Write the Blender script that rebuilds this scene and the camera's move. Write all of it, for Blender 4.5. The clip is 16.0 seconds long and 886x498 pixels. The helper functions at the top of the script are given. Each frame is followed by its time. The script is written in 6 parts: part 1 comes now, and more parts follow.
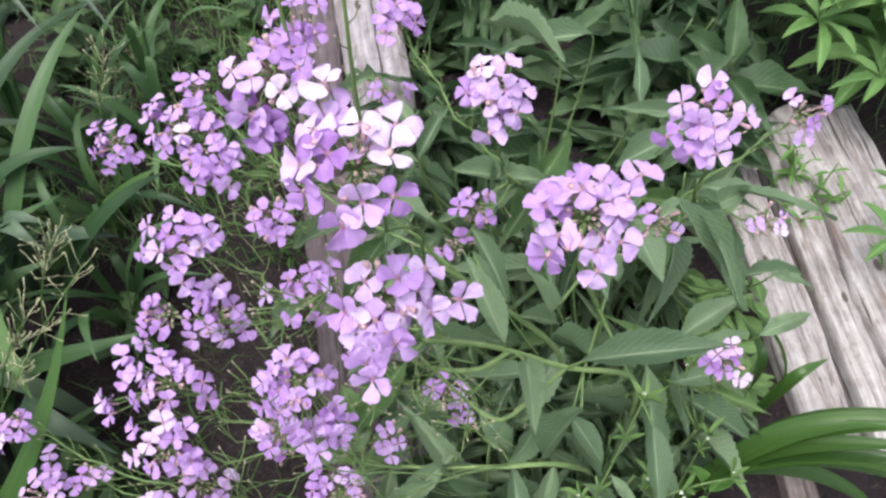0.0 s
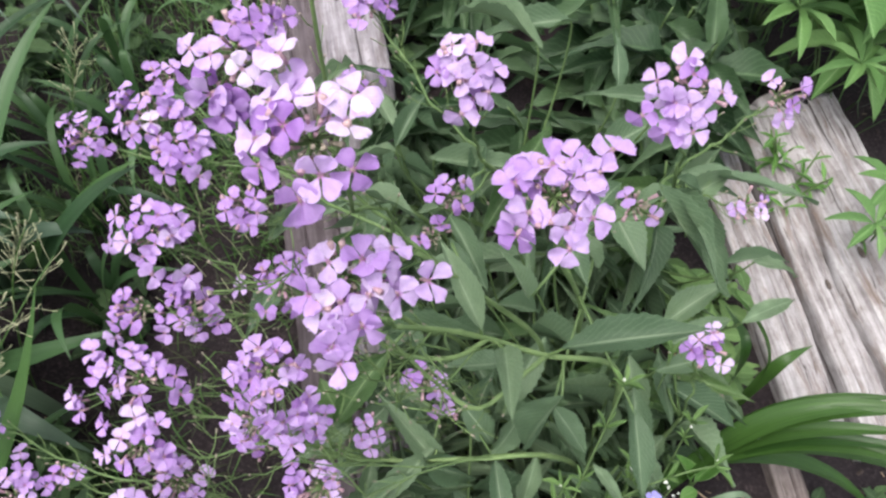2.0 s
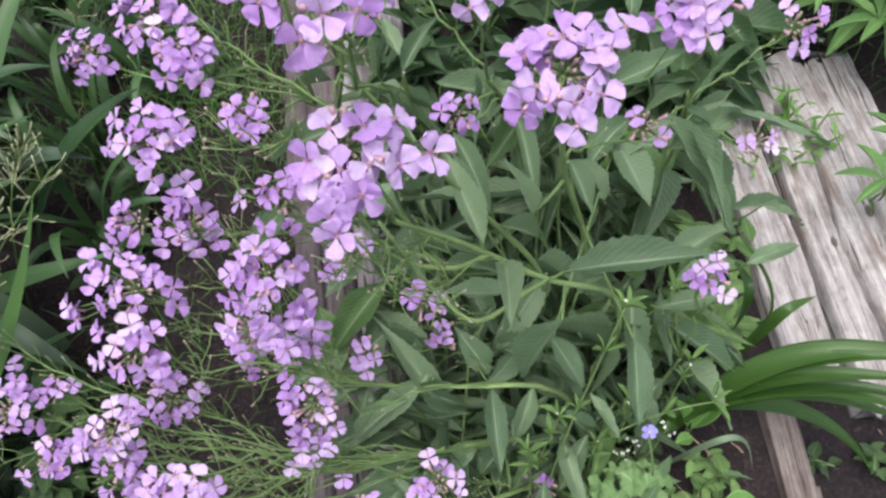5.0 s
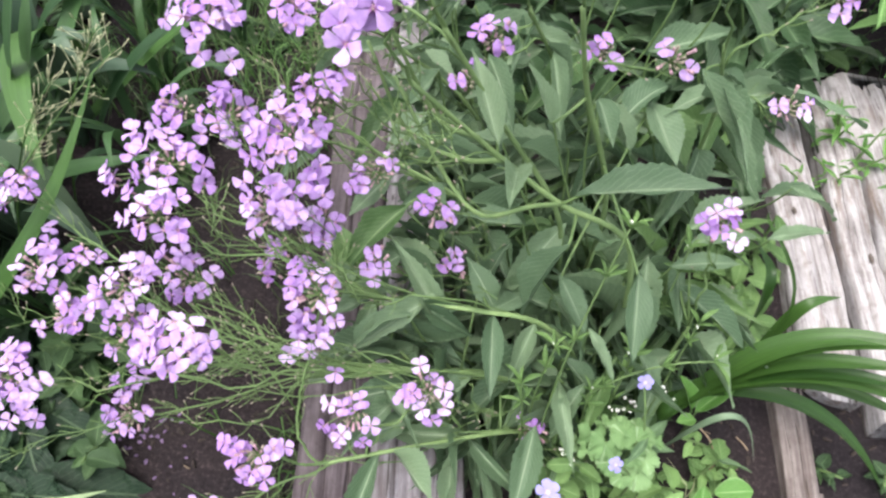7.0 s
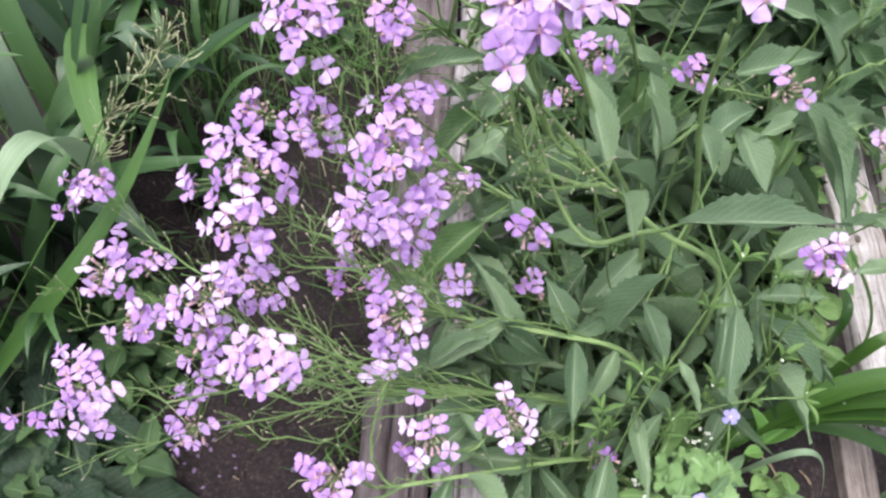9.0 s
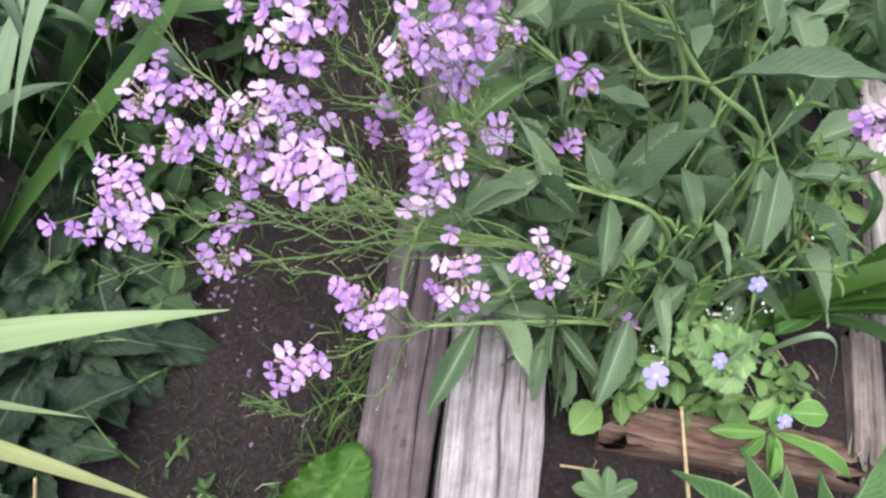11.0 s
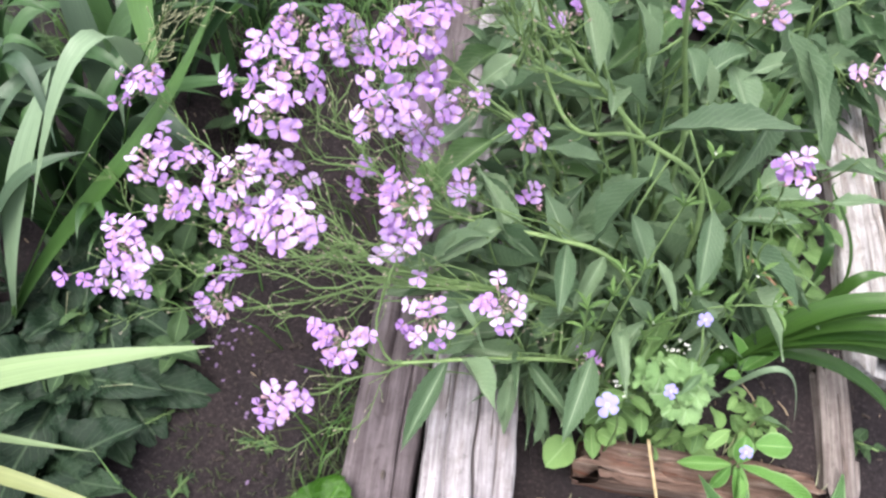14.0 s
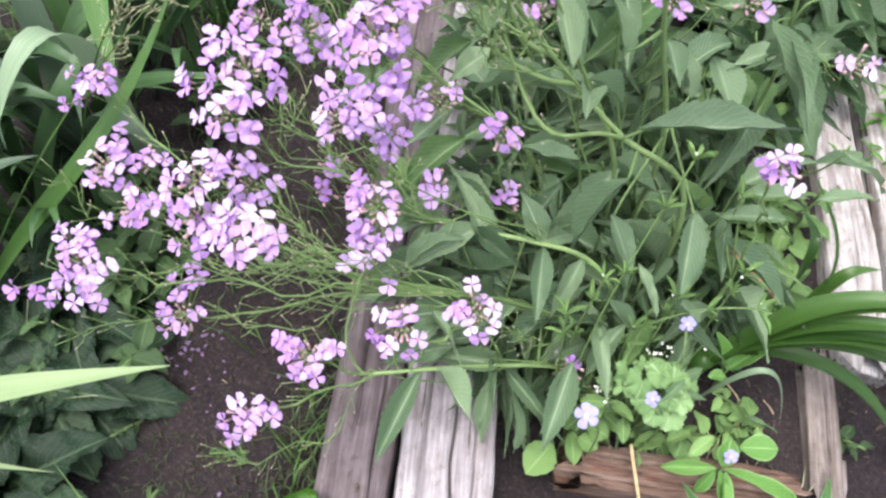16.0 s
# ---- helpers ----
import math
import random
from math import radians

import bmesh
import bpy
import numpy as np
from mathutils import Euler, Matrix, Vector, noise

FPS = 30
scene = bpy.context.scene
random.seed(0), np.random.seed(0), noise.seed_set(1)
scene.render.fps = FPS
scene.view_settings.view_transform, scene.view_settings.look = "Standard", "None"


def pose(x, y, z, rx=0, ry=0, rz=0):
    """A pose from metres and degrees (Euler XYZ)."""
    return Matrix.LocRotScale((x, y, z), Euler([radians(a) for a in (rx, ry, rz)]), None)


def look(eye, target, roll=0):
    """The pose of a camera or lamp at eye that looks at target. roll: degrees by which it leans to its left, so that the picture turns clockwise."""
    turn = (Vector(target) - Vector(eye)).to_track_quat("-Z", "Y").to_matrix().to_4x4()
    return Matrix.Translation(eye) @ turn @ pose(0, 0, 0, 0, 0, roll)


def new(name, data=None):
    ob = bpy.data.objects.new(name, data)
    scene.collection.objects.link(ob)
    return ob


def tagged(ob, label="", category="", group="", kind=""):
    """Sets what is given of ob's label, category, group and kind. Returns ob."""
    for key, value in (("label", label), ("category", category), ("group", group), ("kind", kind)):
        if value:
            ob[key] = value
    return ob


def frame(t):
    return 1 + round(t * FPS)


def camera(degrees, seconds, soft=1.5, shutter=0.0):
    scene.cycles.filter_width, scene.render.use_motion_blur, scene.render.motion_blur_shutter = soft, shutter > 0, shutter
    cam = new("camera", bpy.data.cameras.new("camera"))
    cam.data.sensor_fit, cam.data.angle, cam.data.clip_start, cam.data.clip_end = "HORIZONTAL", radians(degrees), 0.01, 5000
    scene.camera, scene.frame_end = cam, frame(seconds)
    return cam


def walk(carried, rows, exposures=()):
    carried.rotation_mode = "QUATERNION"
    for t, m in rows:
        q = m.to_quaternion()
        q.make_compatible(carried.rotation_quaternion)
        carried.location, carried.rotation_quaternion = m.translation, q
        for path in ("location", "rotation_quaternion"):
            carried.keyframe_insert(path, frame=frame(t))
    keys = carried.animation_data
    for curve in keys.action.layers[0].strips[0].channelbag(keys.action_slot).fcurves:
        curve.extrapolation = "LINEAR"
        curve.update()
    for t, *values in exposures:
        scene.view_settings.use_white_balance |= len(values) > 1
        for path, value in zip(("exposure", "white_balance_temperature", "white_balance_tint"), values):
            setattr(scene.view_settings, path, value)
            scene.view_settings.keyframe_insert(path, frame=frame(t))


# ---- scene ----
cam = camera(62.8, 16.0, soft=2.5)
METRES, EYE, TILT, LEAN, TURN = 0.6, 0.95, -62.0, 0.0, 0.0
ROWS = [
    (0.0, 0.0, 0.0, 0.0, 0.0, -0.0, 0.0),
    (0.5, 0.004, 0.0031, 0.0171, -0.22, 0.62, 0.75),
    (1.0, 0.0251, 0.0159, 0.0139, -1.14, 0.5, 1.98),
    (1.5, 0.0183, 0.0165, -0.0022, -0.92, -0.09, 1.46),
    (2.0, 0.017, 0.017, -0.016, -0.81, -0.01, 0.74),
    (2.5, 0.0135, 0.0179, -0.0265, -0.89, 1.69, -1.44),
    (3.0, 0.0152, 0.0192, -0.034, -0.72, 1.0, -1.4),
    (3.5, 0.0157, 0.021, -0.0426, -0.78, 0.28, -1.28),
    (4.0, 0.0082, 0.0264, -0.0556, -0.6, -0.53, -1.32),
    (4.5, 0.009, 0.0312, -0.065, -0.91, -1.57, -0.87),
    (7.0, 0.0832, 0.007, -0.2635, 3.47, 1.51, -9.3),
    (7.5, 0.0181, 0.0083, -0.2639, 3.78, 2.42, -11.54),
    (8.0, -0.0072, 0.0071, -0.2708, 3.61, 2.03, -10.82),
    (8.5, -0.0371, 0.0213, -0.2869, 3.31, 0.97, -12.32),
    (9.0, -0.0395, 0.0304, -0.258, 3.34, 1.55, -11.7),
    (9.5, -0.0442, 0.0386, -0.2655, 3.04, 0.75, -12.15),
    (10.0, -0.0592, 0.0362, -0.3464, 2.94, -1.62, -15.46),
    (12.5, -0.0406, 0.0246, -0.4239, 3.45, -2.89, -16.42),
    (13.0, 0.0282, -0.016, -0.3919, 3.69, -0.55, -12.64),
    (13.5, 0.0472, -0.0461, -0.4006, 4.75, 1.33, -13.57),
    (14.0, 0.034, -0.0684, -0.4061, 5.39, 1.62, -15.14),
    (14.5, 0.028, -0.0833, -0.3938, 5.46, 2.75, -15.62),
    (15.0, 0.0298, -0.0698, -0.3846, 5.32, 2.17, -15.48),
    (15.5, 0.0369, -0.0486, -0.3784, 5.45, 1.25, -15.32),
    (16.0, 0.0449, -0.0201, -0.3666, 4.49, 0.44, -14.27),
]
walk(cam, [(t, pose(0, 0, EYE, TILT, LEAN, TURN) @ pose(METRES * x, METRES * y, METRES * z, 90 + pitch, roll, yaw)) for t, x, y, z, yaw, pitch, roll in ROWS], exposures=[(0, 1.22), (2.5, 1.11), (4.5, 1.04), (7, 1.60), (10, 1.49), (12.4, 1.42), (13.2, 1.72), (16, 1.76)])

# ---- light ----
world = bpy.data.worlds.new("overcast_sky")
scene.world = world
world.use_nodes = True
wn, wl = world.node_tree.nodes, world.node_tree.links
sky = wn.new("ShaderNodeTexSky")
sky.sky_type, sky.sun_disc = "NISHITA", False
sky.sun_elevation, sky.sun_rotation = radians(77), radians(-117)
sky.air_density, sky.dust_density, sky.ozone_density = 1.0, 4.0, 1.0
cloud = wn.new("ShaderNodeHueSaturation")
cloud.inputs["Saturation"].default_value = 0.35
wl.new(sky.outputs[0], cloud.inputs["Color"])
wl.new(cloud.outputs[0], wn["Background"].inputs[0])
wn["Background"].inputs[1].default_value = 0.15
lamp = bpy.data.lights.new("sun", "SUN")
lamp.energy, lamp.angle, lamp.color = 1.5, radians(50), (1.0, 0.97, 0.92)
sun = new("sun", lamp)
sun.matrix_world = look((-1.6, -0.8, 8), (0, 0, 0))

# ---- materials ----


def material(name, rough=0.6, spec=0.3):
    m = bpy.data.materials.new(name)
    m.use_nodes = True
    b = m.node_tree.nodes["Principled BSDF"]
    b.inputs["Roughness"].default_value = rough
    b.inputs["Specular IOR Level"].default_value = spec
    return m, m.node_tree.nodes, m.node_tree.links, b


def ramp(n, l, fac, *stops):
    r = n.new("ShaderNodeValToRGB")
    while len(r.color_ramp.elements) < len(stops):
        r.color_ramp.elements.new(0.5)
    for e, (p, c) in zip(r.color_ramp.elements, stops):
        e.position, e.color = p, (*c, 1)
    l.new(fac, r.inputs[0])
    return r.outputs[0]


def noisy(n, l, scale, detail=4, coord="Object", stretch=None, rough=0.55):
    c = n.new("ShaderNodeTexCoord").outputs[coord]
    if stretch:
        mp = n.new("ShaderNodeMapping")
        mp.inputs["Scale"].default_value = stretch
        l.new(c, mp.inputs[0])
        c = mp.outputs[0]
    t = n.new("ShaderNodeTexNoise")
    t.inputs["Scale"].default_value, t.inputs["Detail"].default_value = scale, detail
    t.inputs["Roughness"].default_value = rough
    l.new(c, t.inputs["Vector"])
    return t.outputs[0]


def mix(n, l, fac, a, b, kind="MIX"):
    x = n.new("ShaderNodeMix")
    x.data_type, x.blend_type = "RGBA", kind
    for sock, v in ((x.inputs[0], fac), (x.inputs[6], a), (x.inputs[7], b)):
        if isinstance(v, (int, float)):
            sock.default_value = v
        elif isinstance(v, tuple):
            sock.default_value = (*v, 1)
        else:
            l.new(v, sock)
    return x.outputs[2]


def calc(n, l, op, a, b=0.0):
    x = n.new("ShaderNodeMath")
    x.operation = op
    for sock, v in zip(x.inputs, (a, b)):
        if isinstance(v, (int, float)):
            sock.default_value = v
        else:
            l.new(v, sock)
    return x.outputs[0]


def bump(n, l, b, height, strength=0.3, distance=0.002):
    x = n.new("ShaderNodeBump")
    x.inputs["Strength"].default_value, x.inputs["Distance"].default_value = strength, distance
    l.new(height, x.inputs["Height"])
    l.new(x.outputs[0], b.inputs["Normal"])


def thin(n, l, b, colour, amount):
    """Light through a thin leaf or petal."""
    t, s = n.new("ShaderNodeBsdfTranslucent"), n.new("ShaderNodeMixShader")
    l.new(colour, t.inputs[0])
    s.inputs[0].default_value = amount
    l.new(b.outputs[0], s.inputs[1])
    l.new(t.outputs[0], s.inputs[2])
    l.new(s.outputs[0], n["Material Output"].inputs[0])


def leaf_material(name, dark, mid, light, vein, rough=0.55, veins=14.0, through_light=0.22, relief=0.002, lines=0.28, margin=0.0, spec=0.34):
    m, n, l, b = material(name, rough, spec)
    rnd = n.new("ShaderNodeObjectInfo").outputs["Random"]
    isl = n.new("ShaderNodeNewGeometry").outputs["Random Per Island"]
    pick = calc(n, l, "FRACT", calc(n, l, "ADD", rnd, isl))
    col = ramp(n, l, pick, (0.0, dark), (0.55, mid), (1.0, light))
    blotch = noisy(n, l, 60, 5)
    col = mix(n, l, 0.6, col, ramp(n, l, blotch, (0.3, (0.45, 0.5, 0.45)), (0.7, (1.25, 1.2, 1.1))), "MULTIPLY")
    uv = n.new("ShaderNodeUVMap")
    sp = n.new("ShaderNodeSeparateXYZ")
    l.new(uv.outputs[0], sp.inputs[0])
    off = calc(n, l, "ABSOLUTE", calc(n, l, "SUBTRACT", sp.outputs[0], 0.5))
    rib = ramp(n, l, off, (0.012, (1, 1, 1)), (0.038, (0, 0, 0)))
    side = calc(n, l, "SINE", calc(n, l, "MULTIPLY", calc(n, l, "SUBTRACT", sp.outputs[1], calc(n, l, "MULTIPLY", off, 0.55)), veins * 6.28))
    vv = ramp(n, l, side, (0.86, (0, 0, 0)), (1.0, (1, 1, 1)))
    col = mix(n, l, calc(n, l, "MULTIPLY", rib, 0.7), col, vein)
    col = mix(n, l, calc(n, l, "MULTIPLY", vv, lines), col, vein)
    if margin:
        col = mix(n, l, calc(n, l, "MULTIPLY", ramp(n, l, off, (0.42, (0, 0, 0)), (0.48, (1, 1, 1))), margin), col, vein)
    l.new(col, b.inputs["Base Color"])
    bump(n, l, b, calc(n, l, "ADD", calc(n, l, "ADD", rib, vv), blotch), 0.4, relief)
    thin(n, l, b, col, through_light)
    return m


M_ROCKET = leaf_material("rocket_leaf", (0.077, 0.135, 0.076), (0.127, 0.200, 0.116), (0.186, 0.268, 0.162), (0.32, 0.41, 0.275), 0.37, through_light=0.28)
M_OLD = leaf_material("old_leaf", (0.052, 0.104, 0.038), (0.084, 0.156, 0.058), (0.128, 0.220, 0.082), (0.22, 0.31, 0.15), 0.42, through_light=0.3)
M_GREY = leaf_material("grey_leaf", (0.059, 0.106, 0.059), (0.094, 0.155, 0.089), (0.137, 0.209, 0.125), (0.25, 0.32, 0.21), 0.36)
# leaf green darkened to carry the shade at the bed's far end
M_FAR_SHADED = leaf_material("shaded_far_leaf", (0.024, 0.056, 0.024), (0.044, 0.086, 0.038), (0.074, 0.132, 0.060), (0.14, 0.21, 0.11), 0.42)
M_DOCK = leaf_material("dock_leaf", (0.015, 0.031, 0.019), (0.025, 0.048, 0.029), (0.042, 0.074, 0.042), (0.085, 0.13, 0.075), 0.27, relief=0.006, lines=0.3, spec=0.26)
M_LIME = leaf_material("young_leaf", (0.09, 0.17, 0.055), (0.13, 0.23, 0.075), (0.175, 0.295, 0.10), (0.24, 0.37, 0.16))
M_BRIGHT = leaf_material("glossy_leaf", (0.026, 0.084, 0.006), (0.032, 0.097, 0.008), (0.038, 0.110, 0.010), (0.07, 0.16, 0.03), 0.3, relief=0.004)
M_FRESH = leaf_material("fresh_leaf", (0.085, 0.21, 0.045), (0.11, 0.25, 0.055), (0.14, 0.29, 0.075), (0.27, 0.42, 0.18), 0.4, margin=0.6)
M_SPEAR = leaf_material("spear_leaf", (0.055, 0.125, 0.045), (0.07, 0.15, 0.055), (0.085, 0.18, 0.065), (0.24, 0.36, 0.18), 0.4, margin=0.7)
M_LOBED = leaf_material("lobed_leaf", (0.125, 0.225, 0.085), (0.165, 0.28, 0.115), (0.205, 0.33, 0.15), (0.29, 0.41, 0.22))
M_DUSTY = leaf_material("dusty_leaf", (0.075, 0.135, 0.068), (0.10, 0.17, 0.085), (0.13, 0.21, 0.11), (0.21, 0.30, 0.18))
M_LUPIN = leaf_material("lupin_leaf", (0.09, 0.195, 0.06), (0.132, 0.26, 0.082), (0.175, 0.32, 0.11), (0.26, 0.40, 0.18))
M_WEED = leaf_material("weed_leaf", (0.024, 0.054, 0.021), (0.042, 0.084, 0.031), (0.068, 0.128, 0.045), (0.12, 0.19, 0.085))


def blade_material(name, dark, light, rough=0.45, streaks=0.6):
    m, n, l, b = material(name, rough, 0.35)
    isl = n.new("ShaderNodeNewGeometry").outputs["Random Per Island"]
    rnd = n.new("ShaderNodeObjectInfo").outputs["Random"]
    col = ramp(n, l, calc(n, l, "FRACT", calc(n, l, "ADD", isl, rnd)), (0, dark), (1, light))
    uv = n.new("ShaderNodeUVMap")
    mp = n.new("ShaderNodeMapping")
    mp.inputs["Scale"].default_value = (26, 1.5, 1)
    l.new(uv.outputs[0], mp.inputs[0])
    t = n.new("ShaderNodeTexNoise")
    t.inputs["Scale"].default_value, t.inputs["Detail"].default_value = 1.5, 3
    l.new(mp.outputs[0], t.inputs["Vector"])
    col = mix(n, l, streaks, col, ramp(n, l, t.outputs[0], (0.3, (0.6, 0.62, 0.6)), (0.7, (1.25, 1.2, 1.2))), "MULTIPLY")
    l.new(col, b.inputs["Base Color"])
    bump(n, l, b, t.outputs[0], 0.3, 0.0006)
    thin(n, l, b, col, 0.25)
    return m


M_IRIS = blade_material("iris_blade", (0.022, 0.055, 0.022), (0.058, 0.122, 0.042))
M_YELLOWING = blade_material("yellowing_blade", (0.15, 0.17, 0.06), (0.21, 0.24, 0.10))
M_PALE = blade_material("pale_blade", (0.18, 0.258, 0.125), (0.225, 0.302, 0.148))
M_IRIS_PALE = blade_material("pale_iris_blade", (0.13, 0.20, 0.125), (0.18, 0.255, 0.16))
M_IRIS_GREY = blade_material("grey_iris_blade", (0.034, 0.066, 0.040), (0.082, 0.128, 0.078))
M_STRAP = blade_material("strap_blade", (0.021, 0.060, 0.012), (0.048, 0.108, 0.023), 0.32, 1.0)
M_GRASS = blade_material("grass_blade", (0.035, 0.088, 0.02), (0.085, 0.165, 0.045))
M_MOSS = blade_material("mossy_seedlings", (0.034, 0.048, 0.022), (0.065, 0.082, 0.035), 0.7)
M_STRAW = blade_material("grass_head", (0.30, 0.33, 0.19), (0.46, 0.46, 0.30), 0.7)


def petal_material(name, deep, mid, pale, throat, top=None):
    """Thin petals whose colour runs from deep to faded with each floret's tone: its own paleness and how brightly it is
    lit.
    """
    m, n, l, b = material(name, 0.55, 0.25)
    isl = n.new("ShaderNodeNewGeometry").outputs["Random Per Island"]
    info = n.new("ShaderNodeObjectInfo")
    tone = n.new("ShaderNodeSeparateColor")
    l.new(info.outputs["Color"], tone.inputs[0])
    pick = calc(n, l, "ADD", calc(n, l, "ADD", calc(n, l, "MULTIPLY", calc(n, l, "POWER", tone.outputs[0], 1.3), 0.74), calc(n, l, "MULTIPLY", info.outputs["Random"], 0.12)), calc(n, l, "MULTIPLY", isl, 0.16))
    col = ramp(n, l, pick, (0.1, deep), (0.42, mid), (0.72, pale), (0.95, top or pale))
    uv = n.new("ShaderNodeUVMap")
    sp = n.new("ShaderNodeSeparateXYZ")
    l.new(uv.outputs[0], sp.inputs[0])
    fine = noisy(n, l, 2.6, 5)
    col = mix(n, l, 0.6, col, ramp(n, l, fine, (0.32, (0.80, 0.72, 0.86)), (0.5, (1.0, 1.0, 1.0)), (0.68, (1.15, 1.2, 1.08))), "MULTIPLY")
    col = mix(n, l, ramp(n, l, sp.outputs[1], (0.55, (0, 0, 0)), (1.0, (0.22, 0.22, 0.22))), col, tuple(min(0.9, c * 1.12) for c in pale))
    ridge = calc(n, l, "SINE", calc(n, l, "MULTIPLY", sp.outputs[0], 44.0))
    col = mix(n, l, calc(n, l, "MULTIPLY", ramp(n, l, ridge, (0.55, (0, 0, 0)), (1.0, (1, 1, 1))), 0.13), col, throat)
    col = mix(n, l, ramp(n, l, sp.outputs[1], (0.05, (0.8, 0.8, 0.8)), (0.18, (0, 0, 0))), col, throat)
    l.new(col, b.inputs["Base Color"])
    bump(n, l, b, ridge, 0.15, 0.0003)
    thin(n, l, b, col, 0.3)
    return m


M_PETAL = petal_material("lilac_petal", (0.265, 0.115, 0.41), (0.395, 0.235, 0.545), (0.53, 0.395, 0.65), (0.33, 0.10, 0.24), (0.63, 0.53, 0.70))
M_PANSY = petal_material("viola_petal", (0.15, 0.13, 0.48), (0.22, 0.19, 0.58), (0.30, 0.27, 0.65), (0.7, 0.62, 0.3))
M_FADED = petal_material("faded_petal", (0.07, 0.045, 0.095), (0.11, 0.07, 0.15), (0.18, 0.12, 0.22), (0.08, 0.05, 0.08))
M_WHITE = petal_material("white_petal", (0.7, 0.72, 0.66), (0.78, 0.8, 0.76), (0.82, 0.82, 0.8), (0.6, 0.65, 0.3))


def plain(name, a, c, scale=120, rough=0.6, relief=0.2):
    m, n, l, b = material(name, rough, 0.3)
    f = noisy(n, l, scale, 4)
    col = ramp(n, l, f, (0.3, a), (0.7, c))
    l.new(col, b.inputs["Base Color"])
    bump(n, l, b, f, relief, 0.001)
    return m


M_STEM = plain("green_stem", (0.068, 0.116, 0.040), (0.118, 0.182, 0.066))
M_TRUNK = plain("pale_main_stem", (0.115, 0.18, 0.07), (0.185, 0.265, 0.105), 60)
M_POD = plain("green_pod", (0.085, 0.140, 0.045), (0.135, 0.205, 0.072))
M_CALYX = plain("purple_calyx", (0.30, 0.16, 0.24), (0.44, 0.31, 0.30))
M_BUD = plain("green_bud", (0.20, 0.19, 0.13), (0.31, 0.25, 0.22))
M_STICK = plain("dry_stalk", (0.32, 0.24, 0.13), (0.5, 0.4, 0.24))
M_TWIG = plain("brown_twig", (0.22, 0.12, 0.07), (0.34, 0.2, 0.12))
M_KNOT = plain("dark_knot", (0.05, 0.04, 0.035), (0.12, 0.1, 0.09), 300, 0.9, 0.5)
M_CLOD = plain("soil_clod", (0.022, 0.017, 0.015), (0.052, 0.04, 0.035), 200, 0.95, 0.6)
M_LITTER = plain("dead_litter", (0.16, 0.11, 0.07), (0.34, 0.27, 0.19), 150, 0.9)


def soil_material():
    m, n, l, b = material("garden_soil", 0.95, 0.15)
    big, fine = noisy(n, l, 9, 4), noisy(n, l, 220, 6, rough=0.7)
    col = ramp(n, l, fine, (0.3, (0.011, 0.0085, 0.010)), (0.55, (0.024, 0.019, 0.021)), (0.78, (0.075, 0.060, 0.062)))
    col = mix(n, l, 0.6, col, ramp(n, l, big, (0.35, (0.7, 0.7, 0.75)), (0.65, (1.3, 1.2, 1.1))), "MULTIPLY")
    far = n.new("ShaderNodeTexCoord").outputs["Object"]
    d = n.new("ShaderNodeVectorMath")
    d.operation = "LENGTH"
    l.new(far, d.inputs[0])
    meadow = ramp(n, l, noisy(n, l, 3, 6), (0.3, (0.03, 0.06, 0.02)), (0.7, (0.09, 0.14, 0.04)))
    col = mix(n, l, ramp(n, l, calc(n, l, "DIVIDE", d.outputs["Value"], 10.0), (0.14, (0, 0, 0)), (0.3, (1, 1, 1))), col, meadow)
    l.new(col, b.inputs["Base Color"])
    bump(n, l, b, fine, 0.8, 0.004)
    return m


M_SOIL = soil_material()


def wood_material(name, dark, mid, pale, stain, crack=(0.05, 0.04, 0.036), rust=None):
    """Weathered timber with its grain along the object's y axis: fibres, streaks, stains and fine drying cracks."""
    m, n, l, b = material(name, 0.85, 0.15)
    fibre = noisy(n, l, 1.0, 8, stretch=(420, 9, 300), rough=0.7)
    grain = noisy(n, l, 1.0, 6, stretch=(120, 6, 90), rough=0.65)
    streak = noisy(n, l, 1.0, 6, stretch=(75, 5, 75), rough=0.65)
    patch = noisy(n, l, 22, 6, rough=0.65)
    spots = noisy(n, l, 130, 4)
    col = ramp(n, l, grain, (0.3, dark), (0.48, mid), (0.68, pale))
    col = mix(n, l, 0.55, col, ramp(n, l, fibre, (0.3, (0.55, 0.54, 0.53)), (0.65, (1.2, 1.2, 1.2))), "MULTIPLY")
    col = mix(n, l, ramp(n, l, streak, (0.34, (0.85, 0.85, 0.85)), (0.44, (0, 0, 0))), col, stain)
    col = mix(n, l, 0.7, col, ramp(n, l, patch, (0.32, (0.55, 0.52, 0.5)), (0.6, (1.12, 1.12, 1.12))), "MULTIPLY")
    col = mix(n, l, 0.5, col, ramp(n, l, spots, (0.3, (0.5, 0.47, 0.45)), (0.42, (1, 1, 1))), "MULTIPLY")
    if rust:
        worn = noisy(n, l, 1.0, 6, stretch=(34, 7, 34), rough=0.7)
        col = mix(n, l, ramp(n, l, worn, (0.36, (0.75, 0.75, 0.75)), (0.47, (0, 0, 0))), col, rust)
    thread = ramp(n, l, noisy(n, l, 1.0, 4, stretch=(110, 3.0, 110)), (0.37, (1, 1, 1)), (0.39, (0, 0, 0)))
    col = mix(n, l, calc(n, l, "MULTIPLY", thread, 0.85), col, crack)
    l.new(col, b.inputs["Base Color"])
    bump(n, l, b, calc(n, l, "SUBTRACT", calc(n, l, "ADD", fibre, grain), thread), 0.7, 0.002)
    return m


